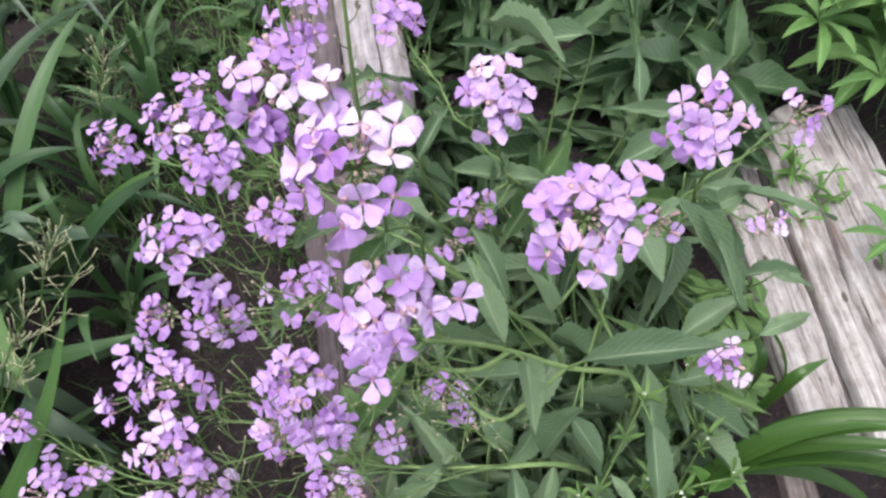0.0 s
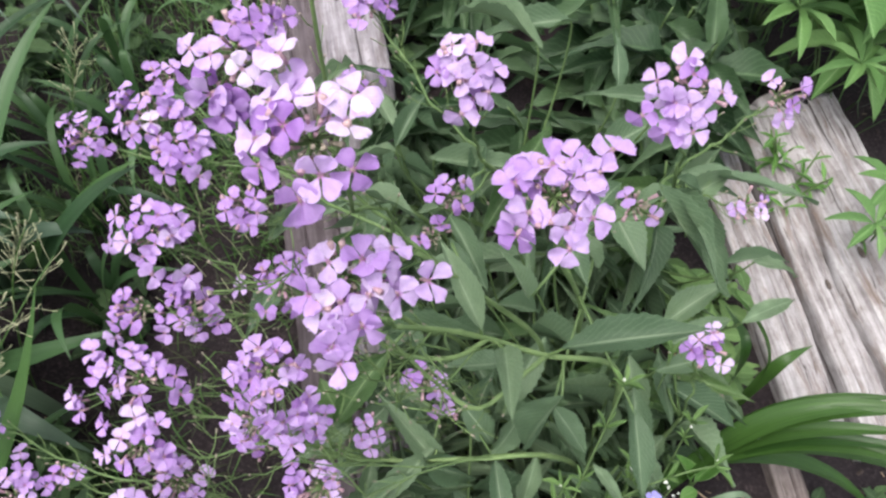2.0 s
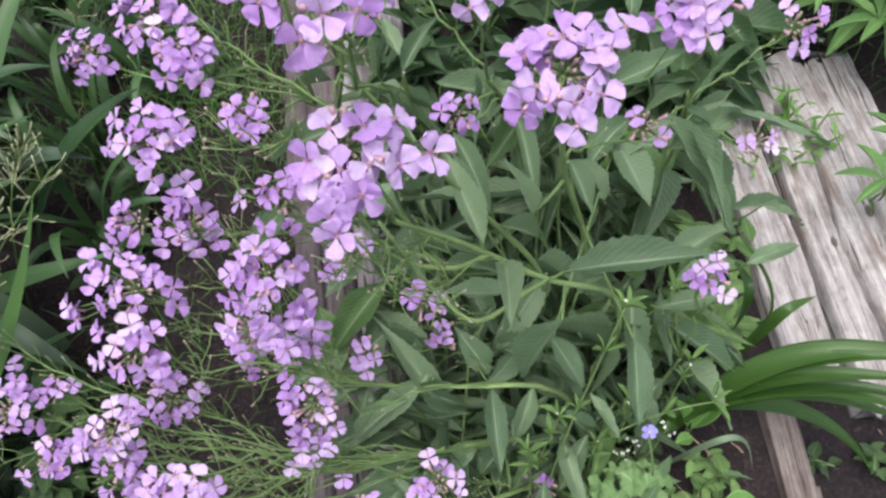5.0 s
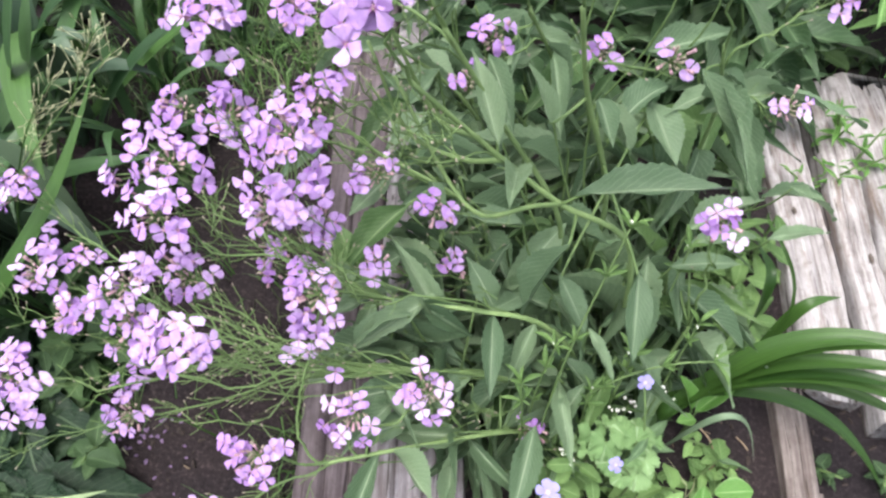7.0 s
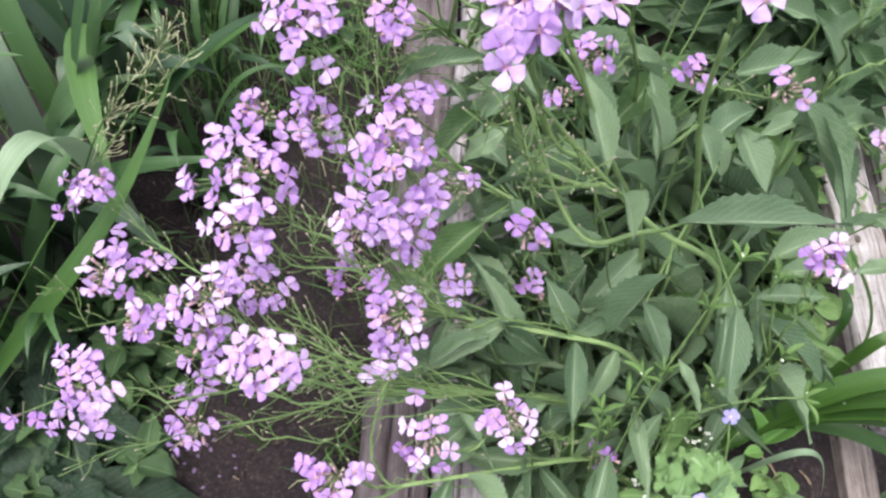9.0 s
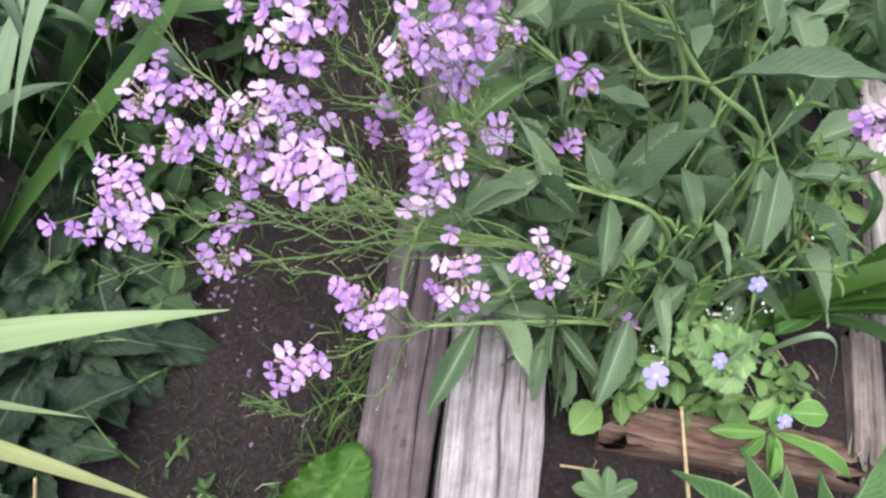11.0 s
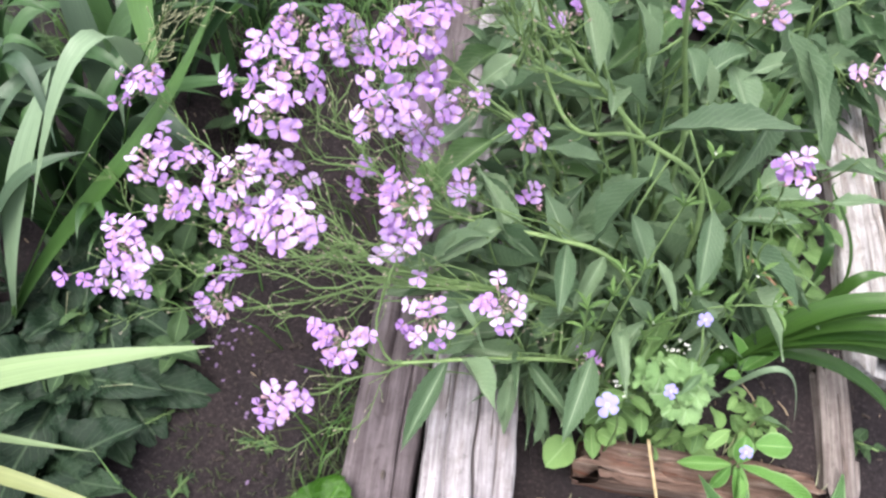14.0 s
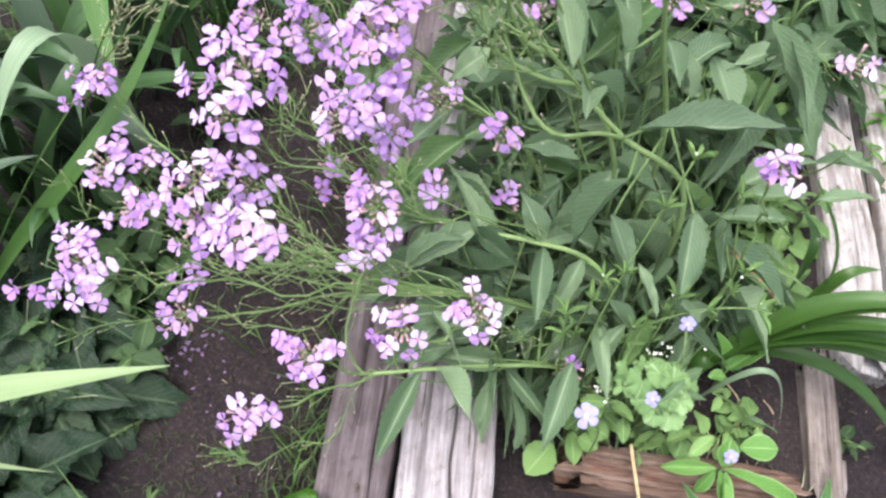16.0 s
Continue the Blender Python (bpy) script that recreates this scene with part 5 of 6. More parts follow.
for bx, by in ((-0.45, 0.52), (-0.41, 0.38), (-0.50, 0.62), (-0.38, 0.62), (-0.46, 0.14), (-0.44, 0.75)):
    bl = []
    for i in range(9):
        a, h = rnd.uniform(0, 6.28), rnd.uniform(0.12, 0.26)
        out = Vector((math.cos(a), math.sin(a), 0)) * rnd.uniform(0.04, 0.14)
        b = Vector((bx + rnd.uniform(-.02, .02), by + rnd.uniform(-.02, .02), 0.03))
        bl.append(([b, b + out * 0.25 + UP * h * 0.7, b + out * 0.7 + UP * h, b + out * 1.3 + UP * h * rnd.uniform(0.5, 1.0)], rnd.uniform(0.007, 0.015)))
    clump("grass_tuft", "tuft of dark green coarse grass blades", (bx, by, 0.03), bl, M_IRIS, "grass", "coarse grass tufts")
rnd = random.Random(5)
for k, (bx, by) in enumerate(((-0.52, 0.10), (-0.58, 0.02), (-0.60, 0.26), (-0.50, 0.22), (-0.66, 0.12), (-0.54, 0.42), (-0.66, 0.22), (-0.70, 0.52), (-0.62, 0.66), (-0.80, 0.80), (-0.58, 0.16), (-0.56, 0.95))):
    bl = []
    for i in range(7):
        a, h = rnd.uniform(0, 6.28), rnd.uniform(0.2, 0.36)
        out = Vector((math.cos(a), math.sin(a), 0)) * rnd.uniform(0.05, 0.18)
        b = Vector((bx + rnd.uniform(-.02, .02), by + rnd.uniform(-.02, .02), 0.03))
        bl.append(([b, b + out * 0.25 + UP * h * 0.7, b + out * 0.7 + UP * h, b + out * 1.3 + UP * h * rnd.uniform(0.6, 1.0)], rnd.uniform(0.02, 0.034)))
    clump("iris_plant", IRIS, (bx, by, 0.03), bl, M_IRIS_GREY if k % 2 else M_IRIS, "iris", "iris clumps beside the bed")
clump("iris_plant", "pale yellow-green sword leaves arching over bare soil", (-0.52, -0.17, 0.04),
      [([(-0.52, -0.17, 0.04), (-0.47, -0.19, 0.30), (-0.33, -0.15, 0.385), (-0.18, -0.075, 0.36)], 0.031),
       ([(-0.53, -0.16, 0.04), (-0.48, -0.17, 0.2), (-0.40, -0.17, 0.22), (-0.30, -0.15, 0.2)], 0.010)], M_PALE, "iris")
clump("iris_plant", "dull yellowing sword leaf arching over bare soil", (-0.52, -0.19, 0.04),
      [([(-0.52, -0.19, 0.04), (-0.45, -0.2, 0.26), (-0.33, -0.19, 0.27), (-0.20, -0.197, 0.22)], 0.016)], M_YELLOWING, "iris")

strap = clump("strap_leaved_plant", "clump of glossy green strap leaves beside pale timber", (0.262, 0.138, 0.06),
      [([(0.268, 0.143, 0.120), (0.320, 0.176, 0.240), (0.352, 0.190, 0.285), (0.470, 0.162, 0.295)], 0.022),
       ([(0.266, 0.139, 0.117), (0.316, 0.176, 0.215), (0.350, 0.182, 0.275), (0.465, 0.158, 0.310)], 0.018),
       ([(0.266, 0.137, 0.117), (0.312, 0.176, 0.195), (0.355, 0.170, 0.255), (0.460, 0.143, 0.295)], 0.020),
       ([(0.262, 0.138, 0.118), (0.322, 0.172, 0.200), (0.380, 0.164, 0.262), (0.480, 0.122, 0.280)], 0.016),
       ([(0.258, 0.139, 0.118), (0.330, 0.175, 0.218), (0.405, 0.157, 0.265), (0.490, 0.104, 0.258)], 0.019),
       ([(0.262, 0.141, 0.120), (0.325, 0.170, 0.200), (0.390, 0.160, 0.235), (0.480, 0.118, 0.220)], 0.017),
       ([(0.265, 0.150, 0.125), (0.357, 0.173, 0.191), (0.437, 0.143, 0.161), (0.503, 0.103, 0.081)], 0.018),
       ([(0.268, 0.145, 0.120), (0.318, 0.183, 0.23), (0.360, 0.200, 0.262), (0.470, 0.182, 0.270)], 0.015)], M_STRAP, "lily", fold=0.5)
bm = bmesh.new()
tube(bm, [Vector((0.262, 0.138, 0.055)), Vector((0.262, 0.140, 0.09)), Vector((0.266, 0.143, 0.135))], 0.008, 0.011, 8)
part("leaf_sheath", bm, M_STRAP, strap, (0.262, 0.138, 0.055))
clump("strap_leaved_plant", "short strap leaves with one thin upright dark blade", (0.358, 0.226, 0.07),
      [(via((0.358, 0.226, 0.07), (0.368, 0.252, 0.20), (0.329, 0.282, 0.26), (0.316, 0.297, 0.28)), 0.006),
       (via((0.353, 0.240, 0.07), (0.340, 0.252, 0.20), (0.336, 0.275, 0.22), (0.324, 0.305, 0.22)), 0.012),
       (via((0.365, 0.228, 0.07), (0.374, 0.241, 0.17), (0.389, 0.251, 0.20), (0.424, 0.268, 0.19)), 0.014)], M_STRAP, "lily")


def rosette(name, label, base, leaves, meshes, seed, category, group=""):
    e = thing(name, base, label, category, group)
    r = random.Random(seed)
    for tx, ty, tz, w in leaves:
        put("leaf", r.choice(meshes), aim(base, (tx, ty, tz), w, UP, r.uniform(-.3, .3)), e)
    return e


DOCK = "low plant with broad crinkled dark green leaves on bare soil"
for k, (bx, by, turn) in enumerate(((-0.44, -0.06, 0.0), (-0.42, -0.17, 0.6), (-0.46, 0.05, 1.1), (-0.56, -0.10, 1.9), (-0.50, -0.26, 0.3))):
    r = random.Random(k + 60)
    lv = []
    for i in range(8):
        a, ln = turn + i * 2.4, r.uniform(0.09, 0.15)
        lv.append((bx + math.cos(a) * ln, by + math.sin(a) * ln, 0.06 + r.uniform(0.01, 0.10), ln * r.uniform(0.42, 0.55)))
    rosette("dock_plant", DOCK, (bx, by, 0.045), lv, DOCK_LEAVES, k, "dock", "dark broad-leaved plants")
rosette("dock_plant", "broad dark crinkled leaf lying out over bare soil", (-0.40, -0.05, 0.05), [(-0.265, -0.035, 0.08, 0.062), (-0.30, -0.10, 0.07, 0.06)], DOCK_LEAVES, 9, "dock", "dark broad-leaved plants")
bright = thing("bright_leaved_plant", (-0.15, -0.30, 0.05), "glossy bright green crinkled leaf beside edging timber", "plant")
stalked_leaf(bright, [Vector((-0.15, -0.30, 0.05))], (-0.118, -0.225, 0.14), (-0.082, -0.108, 0.19), 0.066, random.Random(3), BRIGHT_LEAVES)
stalked_leaf(bright, [Vector((-0.15, -0.30, 0.05))], (-0.17, -0.26, 0.12), (-0.20, -0.34, 0.16), 0.07, random.Random(4), BRIGHT_LEAVES)


def palmate(name, label, base, hubs, count, ln, wide, meshes, seed, category, group=""):
    """Palmate leaves: leaflets spread round the end of each stalk."""
    e = thing(name, base, label, category, group)
    r = random.Random(seed)
    for hx, hy, hz in hubs:
        hub = Vector((hx, hy, hz))
        bm = bmesh.new()
        tube(bm, bez([base, ((base[0] + hx) / 2, (base[1] + hy) / 2, hz), hub], 7), 0.0016, 0.0012, 5)
        part("leaf_stalk", bm, M_STEM, e, base)
        a0 = r.uniform(0, 6)
        for i in range(count):
            a = a0 + i * math.tau / count + r.uniform(-.1, .1)
            l2 = ln * r.uniform(0.85, 1.1)
            put("leaflet", r.choice(meshes), aim(hub, hub + Vector((math.cos(a), math.sin(a), r.uniform(-0.1, 0.4))) * l2, l2 * wide), e)


LUPIN = "lupin with palmate leaves of narrow green leaflets"
palmate("lupin", LUPIN, (0.60, 0.72, 0.05), [(0.57, 0.64, 0.22), (0.50, 0.72, 0.24), (0.64, 0.74, 0.22), (0.60, 0.82, 0.26), (0.70, 0.66, 0.2), (0.52, 0.84, 0.24)], 8, 0.075, 0.2, LUPIN_LEAVES, 1, "lupin", "lupins round the bed")
palmate("lupin", "large lupin with broad green leaflets at the bed's far corner", (0.53, 0.86, 0.05), [(0.50, 0.80, 0.26), (0.58, 0.84, 0.28), (0.45, 0.86, 0.28), (0.64, 0.80, 0.24), (0.54, 0.92, 0.32), (0.70, 0.86, 0.26), (0.62, 0.73, 0.26), (0.57, 0.76, 0.27)], 7, 0.115, 0.25, LUPIN_LEAVES, 5, "lupin", "lupins round the bed")
palmate("lupin", "large lupin with broad green leaflets at the bed's far corner", (0.66, 0.80, 0.05), [(0.60, 0.70, 0.19), (0.68, 0.72, 0.22), (0.75, 0.80, 0.25), (0.72, 0.66, 0.18), (0.66, 0.88, 0.28), (0.58, 0.80, 0.2)], 8, 0.11, 0.25, LUPIN_LEAVES, 6, "lupin", "lupins round the bed")
palmate("lupin", "large lupin with broad green leaflets at the bed's far corner", (0.50, 0.98, 0.05), [(0.46, 0.94, 0.26), (0.54, 0.99, 0.28), (0.60, 0.95, 0.26), (0.68, 0.99, 0.28), (0.44, 1.02, 0.3)], 8, 0.12, 0.25, LUPIN_LEAVES, 7, "lupin", "lupins round the bed")
palmate("lupin", LUPIN, (0.60, 0.45, 0.05), [(0.575, 0.478, 0.19), (0.545, 0.425, 0.18), (0.60, 0.40, 0.18), (0.62, 0.50, 0.2)], 7, 0.05, 0.24, LUPIN_LEAVES, 2, "lupin", "lupins round the bed")
small = thing("lupin", (0.149, -0.078, 0.06), "small lupin leaf with rounded dusty green leaflets on soil", "lupin", "lupins round the bed")
for tx, ty, tz in ((0.119, -0.056, 0.125), (0.141, -0.049, 0.135), (0.171, -0.054, 0.13), (0.180, -0.079, 0.12), (0.159, -0.102, 0.115), (0.113, -0.104, 0.12), (0.114, -0.074, 0.12)):
    stalked_leaf(small, [Vector((0.149, -0.078, 0.06))], (0.147, -0.073, 0.12), (tx, ty, tz), 0.015, random.Random(3), DUSTY_LEAVES)


def fan_leaf_mesh(seed, lobes=5):
    """A rounded leaf cut into lobes with scalloped margins, one unit in radius, its stalk at the origin."""
    r = random.Random(seed)
    bm = bmesh.new()
    rows, n = [], 64
    for j in range(6):
        rho = j / 5
        row = []
        for i in range(n + 1):
            u = i / n
            th = math.radians(-150 + 300 * u) + math.pi / 2
            lobe = 0.80 + 0.20 * abs(math.sin(u * lobes * math.pi)) ** 0.5
            edge = lobe * (1 + 0.07 * math.sin(u * lobes * 8 * math.pi)) if j == 5 else 1 + (lobe - 1) * rho
            rad = rho * edge
            z = 0.13 * rho * math.sin(u * lobes * math.pi * 2 + seed) * rho + 0.05 * rho ** 3 * math.sin(u * 50 + seed) + 0.22 * noise.noise(Vector((rad * math.cos(th) * 3, rad * math.sin(th) * 3, seed * 7.0))) * rho - 0.10 * rho * rho
            row.append(Vector((rad * math.cos(th), 0.12 + rad * math.sin(th), z)))
        rows.append(row)
    sheet(bm, rows)
    return mesh_of("leaf", bm, M_LOBED)


FAN_LEAVES = [fan_leaf_mesh(k) for k in range(4)]
lobed = thing("lobed_weed", (0.20, 0.05, 0.07), "bright green plant with rounded lobed leaves", "weed", "bright weeds near the log")
rnd = random.Random(4)
for k in range(18):
    a, d = k * 2.4, 0.0082 * math.sqrt(k)
    x, y, z, w = 0.200 + d * math.cos(a) * (1.5 if math.cos(a) < 0 else 0.8), 0.056 + d * math.sin(a) * 0.8, 0.256 - 1.1 * d + rnd.uniform(-.008, .008), rnd.uniform(0.011, 0.0165) if k < 11 else rnd.uniform(0.007, 0.011)
    hub = Vector((x, y, z))
    bm = bmesh.new()
    tube(bm, bez([(0.20, 0.05, 0.07), ((x + 0.20) / 2, (y + 0.05) / 2, z * 0.85), hub], 7), 0.0014, 0.0010, 5)
    part("leaf_stalk", bm, M_STEM, lobed, (0.20, 0.05, 0.07))
    put("leaf", rnd.choice(FAN_LEAVES), facing(hub, (rnd.uniform(-.45, .45), rnd.uniform(-.7, .2), 1), w, rnd.uniform(0, 6.3)), lobed)
whorl = thing("whorled_weed", (0.288, 0.027, 0.09), "bright green weed with long rounded leaves by the log", "weed", "bright weeds near the log")
for row in ((0.283, 0.026, 0.14, 0.230, 0.014, 0.135, 0.015), (0.290, 0.027, 0.14, 0.376, 0.009, 0.135, 0.018), (0.289, 0.028, 0.14, 0.289, 0.052, 0.16, 0.020), (0.286, 0.025, 0.14, 0.306, -0.015, 0.12, 0.017), (0.308, 0.056, 0.13, 0.345, 0.063, 0.14, 0.027), (0.282, 0.024, 0.14, 0.270, 0.000, 0.12, 0.013), (0.292, 0.025, 0.14, 0.300, -0.012, 0.13, 0.012)):
    stalked_leaf(whorl, [Vector((0.288, 0.027, 0.09))], row[:3], row[3:6], row[6], random.Random(int(row[6] * 1000)), NARROW_LEAVES, M_STEM)
roundleaf = thing("round_leaved_weed", (0.135, 0.012, 0.08), "round bright green leaves beside the short log", "weed", "bright weeds near the log")
for row in ((0.124, 0.012, 0.12, 0.103, -0.025, 0.125, 0.034), (0.139, 0.027, 0.13, 0.147, -0.007, 0.135, 0.018), (0.145, 0.02, 0.14, 0.165, 0.012, 0.145, 0.02), (0.15, 0.03, 0.15, 0.172, 0.024, 0.155, 0.022), (0.14, 0.035, 0.14, 0.12, 0.05, 0.15, 0.02)):
    stalked_leaf(roundleaf, [Vector((0.135, 0.012, 0.08))], row[:3], row[3:6], row[6], random.Random(6), LIME_LEAVES, M_STEM)
spears = thing("pointed_leaved_plant", (0.315, -0.075, 0.06), "upright pointed green leaves with pale edges", "plant")
for row in ((0.285, -0.070, 0.13, 0.181, -0.049, 0.19, 0.026), (0.298, -0.064, 0.12, 0.233, -0.014, 0.20, 0.024), (0.303, -0.066, 0.12, 0.284, -0.009, 0.18, 0.022), (0.350, -0.055, 0.11, 0.319, -0.004, 0.17, 0.020), (0.362, -0.055, 0.12, 0.368, 0.029, 0.19, 0.030), (0.33, -0.08, 0.12, 0.36, -0.05, 0.18, 0.024)):
    stalked_leaf(spears, [Vector((0.315, -0.075, 0.06))], row[:3], row[3:6], row[6], random.Random(int(row[6] * 1000)), SPEAR_LEAVES, M_STEM)
spray = thing("white_flowered_weed", (0.18, 0.05, 0.07), "thin weed with clusters of tiny white flowers", "weed", "bright weeds near the log")
rnd = random.Random(41)
for x, y, z in ((0.150, 0.045, 0.20), (0.213, 0.046, 0.19), (0.176, 0.056, 0.2), (0.188, 0.09, 0.22), (0.235, 0.115, 0.22), (0.20, 0.10, 0.215)):
    c = Vector((x, y, z))
    bm = bmesh.new()
    tube(bm, wavy(bez([(0.18, 0.05, 0.07), ((x + 0.18) / 2, (y + 0.05) / 2, z * 0.8), c], 9), rnd, 0.01), 0.0009, 0.0006, 5)
    part("stem", bm, M_STEM, spray, (0.18, 0.05, 0.07))
    for k in range(6):
        put("flower", FLORETS_WHITE[k % 2], facing(c + Vector((rnd.uniform(-.008, .008), rnd.uniform(-.008, .008), rnd.uniform(0, 0.006))), (rnd.uniform(-.4, .4), -.5, 1), rnd.uniform(0.0011, 0.0019), k), spray)
stalked_leaf(whorl, [Vector((0.30, 0.075, 0.08))], (0.312, 0.112, 0.13), (0.312, 0.088, 0.145), 0.019, random.Random(2), LIME_LEAVES)
stalked_leaf(whorl, [Vector((0.30, 0.075, 0.08))], (0.314, 0.092, 0.12), (0.352, 0.088, 0.12), 0.008, random.Random(2), WILLOW_LEAVES)
young = thing("young_weed", (0.292, 0.131, 0.08), "bright young leaves sprouting below the strap leaves", "weed", "bright weeds near the log")
for row in ((0.291, 0.138, 0.125, 0.322, 0.166, 0.168, 0.020), (0.286, 0.137, 0.125, 0.268, 0.152, 0.178, 0.017), (0.29, 0.128, 0.13, 0.268, 0.120, 0.14, 0.014)):
    stalked_leaf(young, [Vector((0.292, 0.131, 0.08))], row[:3], row[3:6], row[6], random.Random(int(row[6] * 1000)), NARROW_LEAVES)
blade(young, via((0.268, 0.106, 0.08), (0.284, 0.108, 0.190), (0.314, 0.112, 0.195), (0.352, 0.098, 0.12)), 0.0065, M_IRIS_PALE)


def viola(base, flowers, seed):
    e = thing("viola", base, "small blue-violet viola flowers among bright weeds", "viola", "violas by the log")
    r = random.Random(seed)
    for x, y, z, s in flowers:
        c = Vector((x, y, z))
        bm = bmesh.new()
        tube(bm, bez([base, (base[0], base[1], z * 0.8), c - UP * 0.004], 7), 0.0012, 0.0009, 5)
        part("stem", bm, M_STEM, e, base)
        bm = bmesh.new()
        for a, ln in ((1.1, 1.0), (2.04, 1.0), (3.3, 0.95), (-0.16, 0.95), (-1.57, 1.15)):
            rows = []
            for t, w in ((0, .08), (.25, .2), (.55, .36), (.8, .4), (.95, .25), (1, .1)):
                rows.append([Vector((t * ln * math.cos(a) - u * w * math.sin(a), t * ln * math.sin(a) + u * w * math.cos(a), 0.12 * math.sin(t * 3) + 0.03 * a)) for u in (-1, 0, 1)])
            sheet(bm, rows)
        put("flower", mesh_of("viola_flower", bm, M_PANSY), facing(c, (r.uniform(-.4, .2), -0.6, 0.8), s, r.uniform(-.3, .3)), e)


viola((0.16, 0.01, 0.07), [(0.124, -0.008, 0.292, 0.0105)], 1)
viola((0.22, 0.04, 0.07), [(0.179, 0.028, 0.271, 0.007), (0.197, 0.097, 0.287, 0.007)], 2)
viola((0.29, 0.04, 0.07), [(0.285, 0.031, 0.17, 0.007)], 3)


def cleavers(base, whorls, seed):
    """A scrambling weed: whorls of narrow leaves along a weak stem, with tiny white flowers."""
    e = thing("cleavers", base, "scrambling bright green weed with whorled narrow leaves", "weed", "cleavers in the bed")
    r = random.Random(seed)
    line = bez([base, *whorls], 20)
    bm = bmesh.new()
    tube(bm, line, 0.0012, 0.0008, 5)
    part("stem", bm, M_STEM, e, base)
    for w, k in enumerate((11, 16, 20)):
        p = line[k]
        d = (line[k] - line[k - 1]).normalized()
        u = Matrix.Rotation(r.uniform(0, 6), 3, d) @ d.orthogonal().normalized()
        for i in range(5):
            o = Matrix.Rotation(i * math.tau / 5 + r.uniform(-.3, .3), 3, d) @ u
            ln = (0.013, 0.018, 0.022)[w] * r.uniform(0.6, 1.15)
            put("leaf", CLEAVER_LEAVES[0], aim(p, p + (o + d * r.uniform(0.5, 1.6)).normalized() * ln, ln * r.uniform(0.16, 0.24), UP, r.uniform(-.6, .6)), e)
    c = line[20] + Vector((r.uniform(-.004, .004), r.uniform(-.004, .004), 0.004))
    put("flower", FLORETS_WHITE[seed % 2], facing(c, (r.uniform(-.3, .3), -.4, 1), 0.0014, 0), e)


cleavers((0.13, 0.04, 0.07), [(0.11, 0.08, 0.30), (0.135, 0.12, 0.37), (0.145, 0.15, 0.435)], 1)
cleavers((0.12, 0.06, 0.07), [(0.12, 0.08, 0.24), (0.18, 0.11, 0.3), (0.25, 0.12, 0.3)], 4)
cleavers((0.13, 0.05, 0.07), [(0.10, 0.07, 0.2), (0.11, 0.09, 0.28), (0.115, 0.10, 0.32)], 5)
cleavers((0.12, 0.04, 0.07), [(0.11, 0.06, 0.18), (0.10, 0.07, 0.24), (0.094, 0.079, 0.28)], 6)
cleavers((0.18, 0.07, 0.07), [(0.18, 0.09, 0.2), (0.185, 0.11, 0.25), (0.186, 0.123, 0.28)], 7)
cleavers((0.23, 0.10, 0.07), [(0.235, 0.13, 0.2), (0.24, 0.15, 0.25), (0.243, 0.162, 0.28)], 8)
cleavers((0.16, 0.05, 0.07), [(0.16, 0.07, 0.18), (0.157, 0.085, 0.23), (0.156, 0.092, 0.26)], 9)
cleavers((0.22, 0.16, 0.07), [(0.22, 0.18, 0.22), (0.222, 0.20, 0.28), (0.223, 0.215, 0.32)], 10)


def panicle_grass(base, line, width, tip, seed, count=34, spread=0.03):
    """A grass: an arching blade and a stalk with a loose head of pale spikelets."""
    e = thing("seeding_grass", base, "grass with an arching blade and pale seed heads", "grass", "seeding grasses")
    r = random.Random(seed)
    if line:
        blade(e, [base, *line], width, M_GRASS)
    t = Vector(tip)
    st = bez([base, ((base[0] + t.x) / 2, (base[1] + t.y) / 2, t.z * 0.8), t], 12)
    bm = bmesh.new()
    tube(bm, st, 0.0014, 0.0006, 5)
    part("stalk", bm, M_GRASS, e, base)
    bm = bmesh.new()
    for i in range(count):
        p = st[8].lerp(st[12], r.random())
        d = (Vector((r.uniform(-1, 1), r.uniform(-1, 1), r.uniform(-.3, .5))) + (st[12] - st[8]).normalized() * 0.9).normalized()
        q = p + d * r.uniform(0.006, spread)
        tube(bm, [p, p.lerp(q, 0.5) + UP * 0.003, q], 0.0003, 0.0003, 3)
        bead(bm, q, ((q - p).normalized() + UP * 0.2).normalized(), 0.0008, r.uniform(0.005, 0.010))
    part("seed_head", bm, M_STRAW, e, st[8], "pale straw-coloured seed head")


panicle_grass((-0.55, -0.03, 0.04), via((-0.55, -0.03, 0.04), (-0.45, 0.06, 0.19), (-0.375, 0.14, 0.28), (-0.319, 0.259, 0.39))[1:], 0.027, (-0.31, 0.285, 0.39), 1)
panicle_grass((-0.50, 0.16, 0.04), [], 0.01, (-0.34, 0.23, 0.40), 2)
panicle_grass((-0.48, 0.26, 0.04), [], 0.01, (-0.36, 0.33, 0.36), 3)
panicle_grass((-0.46, 0.5, 0.04), [], 0.01, (-0.40, 0.60, 0.30), 4)
panicle_grass((-0.25, -0.22, 0.04), [], 0.01, (-0.215, -0.185, 0.12), 5, 9, 0.016)


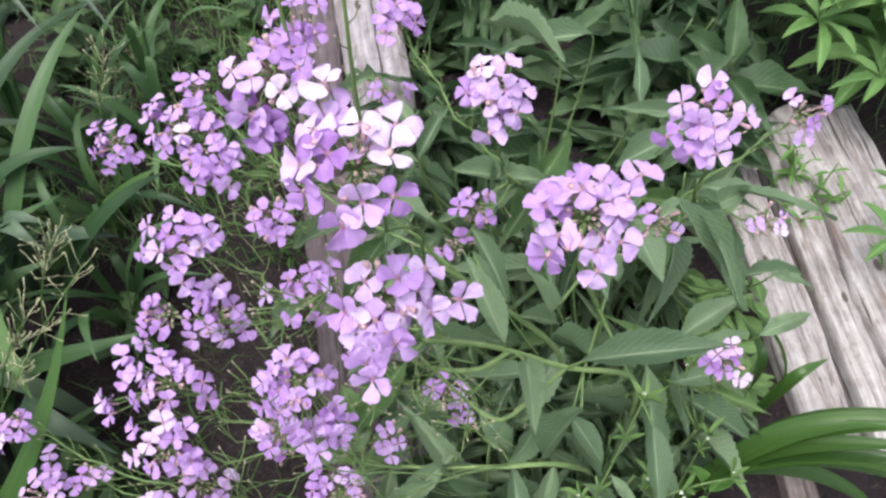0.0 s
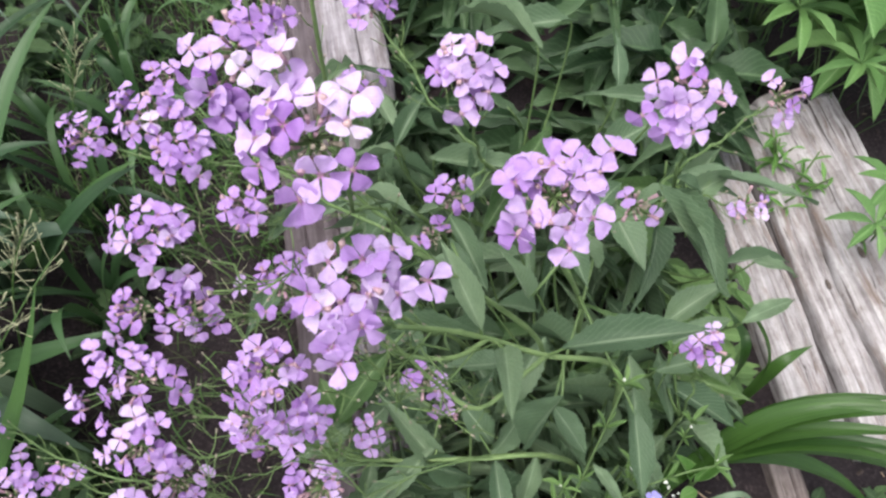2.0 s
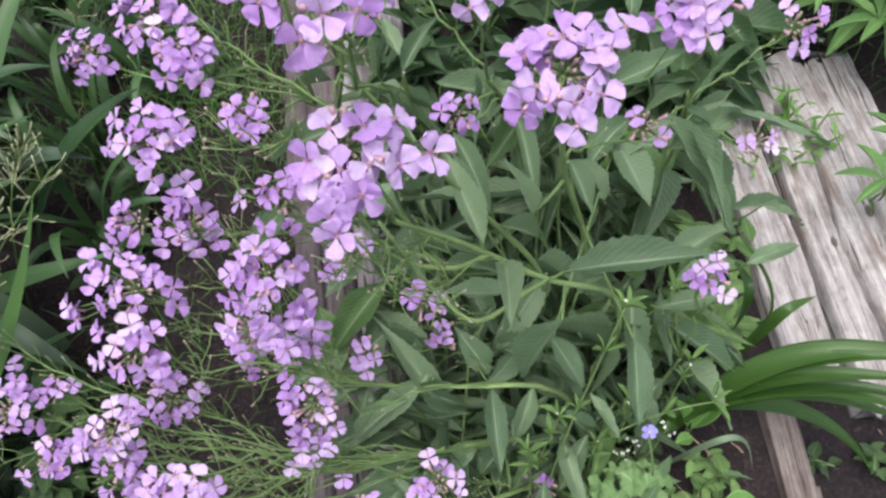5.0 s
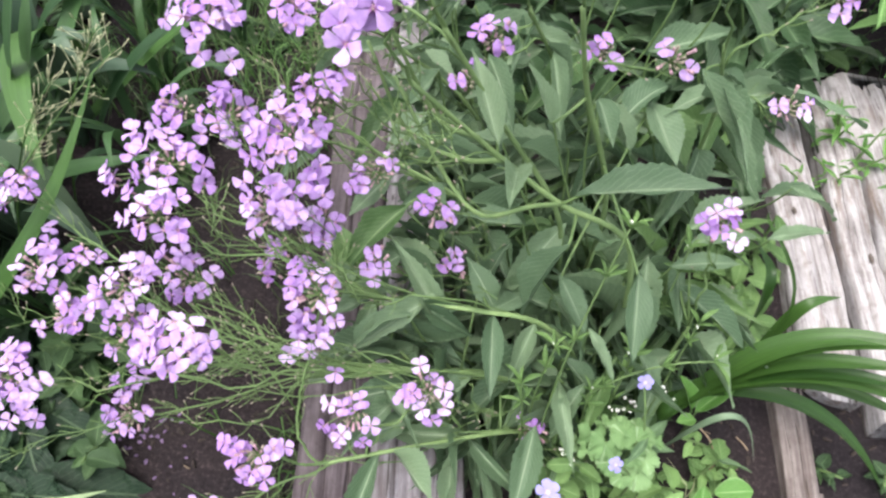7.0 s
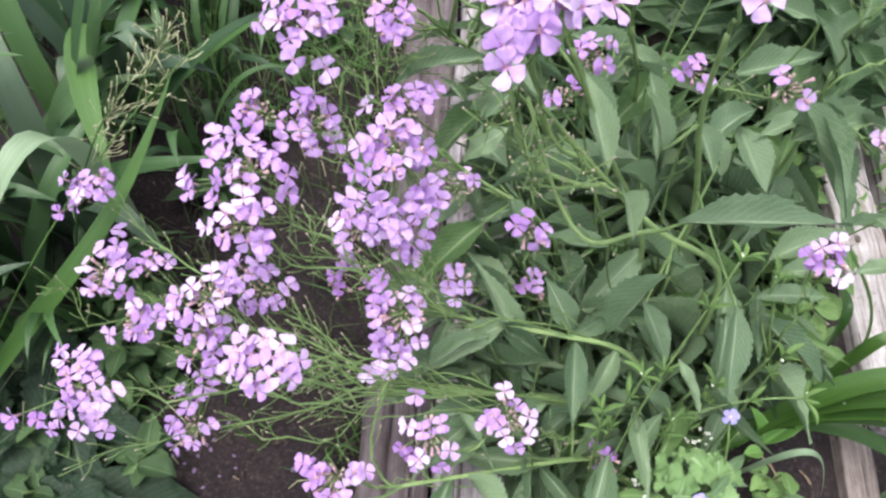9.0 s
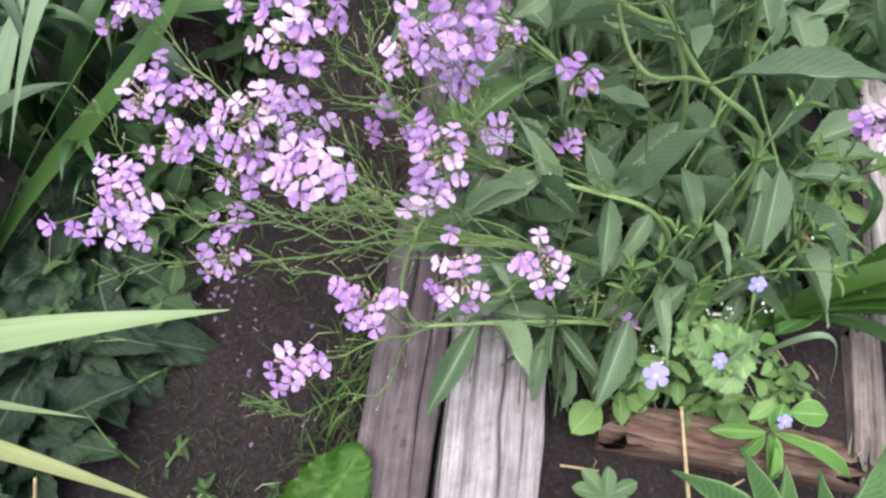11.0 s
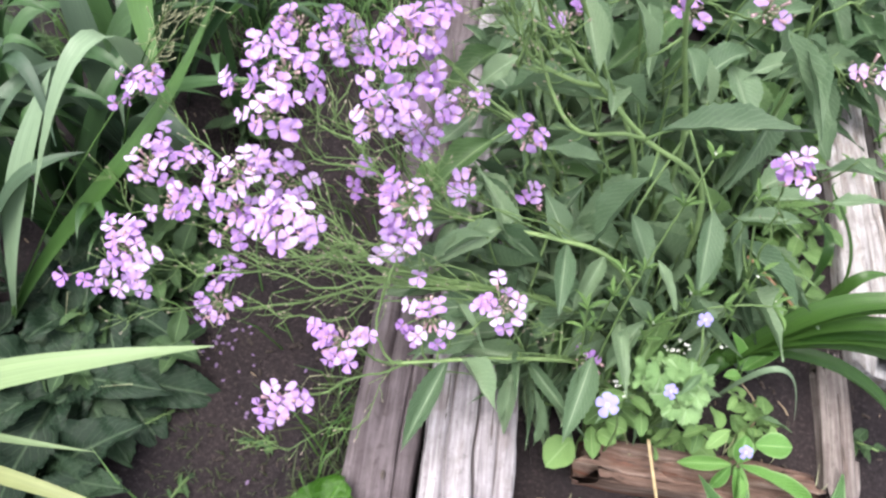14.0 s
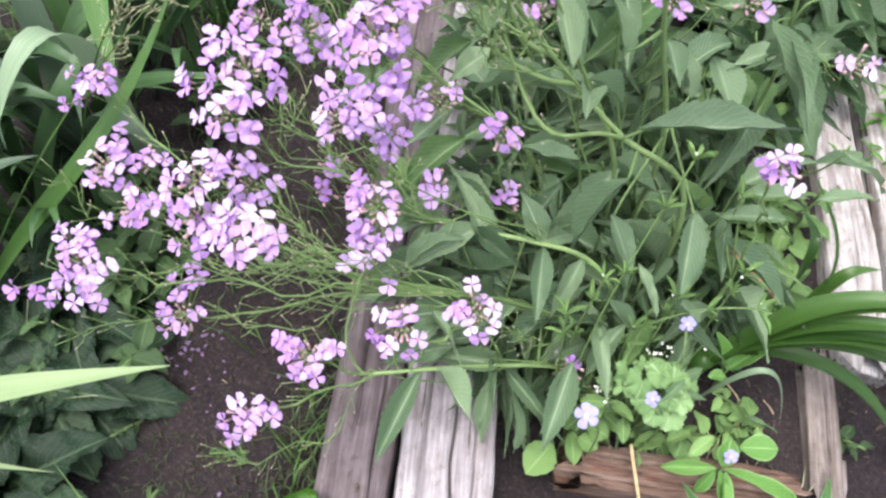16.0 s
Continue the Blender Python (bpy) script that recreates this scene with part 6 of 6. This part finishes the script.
def grass_stuff(label, spots, seed, mat=M_GRASS, tall=(0.03, 0.09), wide=0.0026):
    r = random.Random(seed)
    bm = bmesh.new()
    for x0, x1, y0, y1, count in spots:
        for i in range(count):
            x, y = r.uniform(x0, x1), r.uniform(y0, y1)
            b = Vector((x, y, ground_height(x, y) - 0.004))
            h, a = r.uniform(*tall), r.uniform(0, 6.28)
            o = Vector((math.cos(a), math.sin(a), 0))
            s = Vector((-o.y, o.x, 0)) * wide * 0.5
            m = b + o * h * 0.25 + UP * h * 0.7
            t = b + o * h * r.uniform(0.5, 0.9) + UP * h * r.uniform(0.6, 1.0)
            sheet(bm, [[b - s, b + s], [m - s * 0.8, m + s * 0.8], [t - s * 0.1, t + s * 0.1]])
    ob = new("grass", mesh_of("grass", bm, mat))
    tagged(ob, label, "grass", kind="stuff")


grass_stuff("short green grass and weeds on the soil", [(-0.55, -0.2, 0.45, 1.15, 1500), (-0.9, -0.55, 0.2, 1.2, 700), (-0.16, -0.09, -0.1, 0.1, 50), (-0.30, -0.10, -0.22, -0.12, 3),
            (-0.36, -0.2, 0.04, 0.14, 12), (-0.45, -0.15, 0.12, 0.4, 50), (0.46, 0.9, 0.65, 1.2, 300), (0.1, 0.42, 0.9, 1.3, 300)], 1)
grass_stuff("fine short moss and seedlings on bare soil", [(-0.30, -0.14, -0.22, -0.06, 380), (-0.14, -0.10, -0.2, 0.05, 200)], 7, M_MOSS, (0.005, 0.018), 0.0018)
grass_stuff("dull dark grass along the edging timber", [(-0.45, -0.15, 0.12, 0.4, 160), (-0.15, -0.09, -0.12, 0.1, 120), (-0.22, -0.1, -0.26, -0.16, 60)], 8, M_MOSS, (0.03, 0.07), 0.0024)
grass_stuff("thin dry stems lying among the grass", [(-0.5, -0.2, 0.4, 1.0, 120), (-0.5, -0.15, -0.2, 0.2, 14), (0.1, 0.42, -0.1, 0.1, 25)], 2, M_STRAW, (0.03, 0.07), 0.0014)


def litter():
    """Crumbs of soil, bits of bark and dry leaf on the ground."""
    r = random.Random(9)
    for name, label, mat, count, size in (("soil_crumbs", "loose crumbs of dark soil", M_CLOD, 1100, (0.002, 0.008)), ("plant_litter", "bits of dry bark and dead leaf on the soil", M_LITTER, 320, (0.002, 0.007))):
        bm = bmesh.new()
        for i in range(count):
            x, y = r.uniform(-0.6, 0.75), r.uniform(-0.3, 0.95)
            z = ground_height(x, y)
            c, s = Vector((x, y, z + 0.001)), r.uniform(*size)
            flat = 0.25 if mat is M_LITTER else 0.7
            d = Vector((r.uniform(-1, 1), r.uniform(-1, 1), r.uniform(-.2, .2))).normalized()
            tube(bm, [c - d * s * 0.6, c - d * s * 0.2 + UP * s * 0.3 * flat, c + d * s * 0.6], s * 0.5 * flat, s * 0.35 * flat, 5)
        ob = new(name, mesh_of(name, bm, mat, False))
        tagged(ob, label, "soil" if mat is M_CLOD else "litter", kind="stuff")


litter()


def stick(label, a, b, r0, r1, mat, sag=0.0, name="dry_stalk"):
    bm = bmesh.new()
    a, b = Vector(a), Vector(b)
    tube(bm, bez([-(b - a) / 2, Vector((0, 0, sag)), (b - a) / 2], 10), r0, r1, 7)
    ob = new(name, mesh_of(name, bm, mat))
    ob.location = (a + b) / 2
    tagged(ob, label, "stick")


stick("upright straw-coloured dry stalk beside the short log", (0.195, 0.023, 0.15), (0.246, -0.068, 0.075), 0.0016, 0.002, M_STICK)
stick("reddish brown dead twig lying among leaves", (0.285, 0.285, 0.13), (0.345, 0.235, 0.125), 0.0022, 0.0018, M_TWIG, 0.004, "twig")
stick("pale bare twig lying on dark soil", (0.445, 0.0, 0.065), (0.50, 0.04, 0.065), 0.0017, 0.0015, M_STICK, 0.002, "twig")
twig = thing("twig", (0.300, 0.098, 0.08), "bare branching twig standing among weeds by the log", "twig")
for pts in (((0.317, 0.090, 0.085), (0.317, 0.094, 0.103), (0.312, 0.115, 0.109), (0.296, 0.130, 0.112)), ((0.317, 0.094, 0.100), (0.330, 0.098, 0.100), (0.345, 0.094, 0.095)), ((0.374, 0.112, 0.062), (0.369, 0.119, 0.070), (0.358, 0.126, 0.082), (0.348, 0.132, 0.086))):
    bm = bmesh.new()
    tube(bm, spline(pts, 10), 0.0013, 0.0008, 6)
    part("branch", bm, M_LITTER, twig, pts[0])
stick("pale dry stalk standing in the soil", (-0.355, -0.205, 0.12), (-0.368, -0.24, 0.05), 0.0016, 0.002, M_STICK)
stick("thin bare twig lying beside the log", (0.262, -0.036, 0.08), (0.290, -0.010, 0.085), 0.0014, 0.001, M_STICK, 0.001, "twig")
stick("short pale twig lying on the soil", (0.106, -0.050, 0.083), (0.145, -0.044, 0.083), 0.0014, 0.001, M_STICK, 0.001, "twig")


def fallen_petals():
    r = random.Random(31)
    bm = bmesh.new()
    for i in range(42):
        x, y = (r.gauss(-0.29, 0.025), r.gauss(0.015, 0.02)) if i % 3 else (r.gauss(-0.26, 0.06), r.gauss(-0.05, 0.06))
        c, a, s = Vector((x, y, ground_height(x, y) + 0.003)), r.uniform(0, 6.28), r.uniform(0.0016, 0.0032)
        u, v = Vector((math.cos(a), math.sin(a), r.uniform(-.3, .3))) * s, Vector((-math.sin(a), math.cos(a), r.uniform(-.3, .3))) * s * 0.7
        sheet(bm, [[c - u - v * 0.3, c - u + v * 0.3], [c - v, c + v + UP * 0.001], [c + u - v * 0.5, c + u + v * 0.5]])
    tagged(new("fallen_petals", mesh_of("fallen_petals", bm, M_FADED)), "faded fallen lilac petals lying on bare soil", "petals", kind="stuff")


fallen_petals()
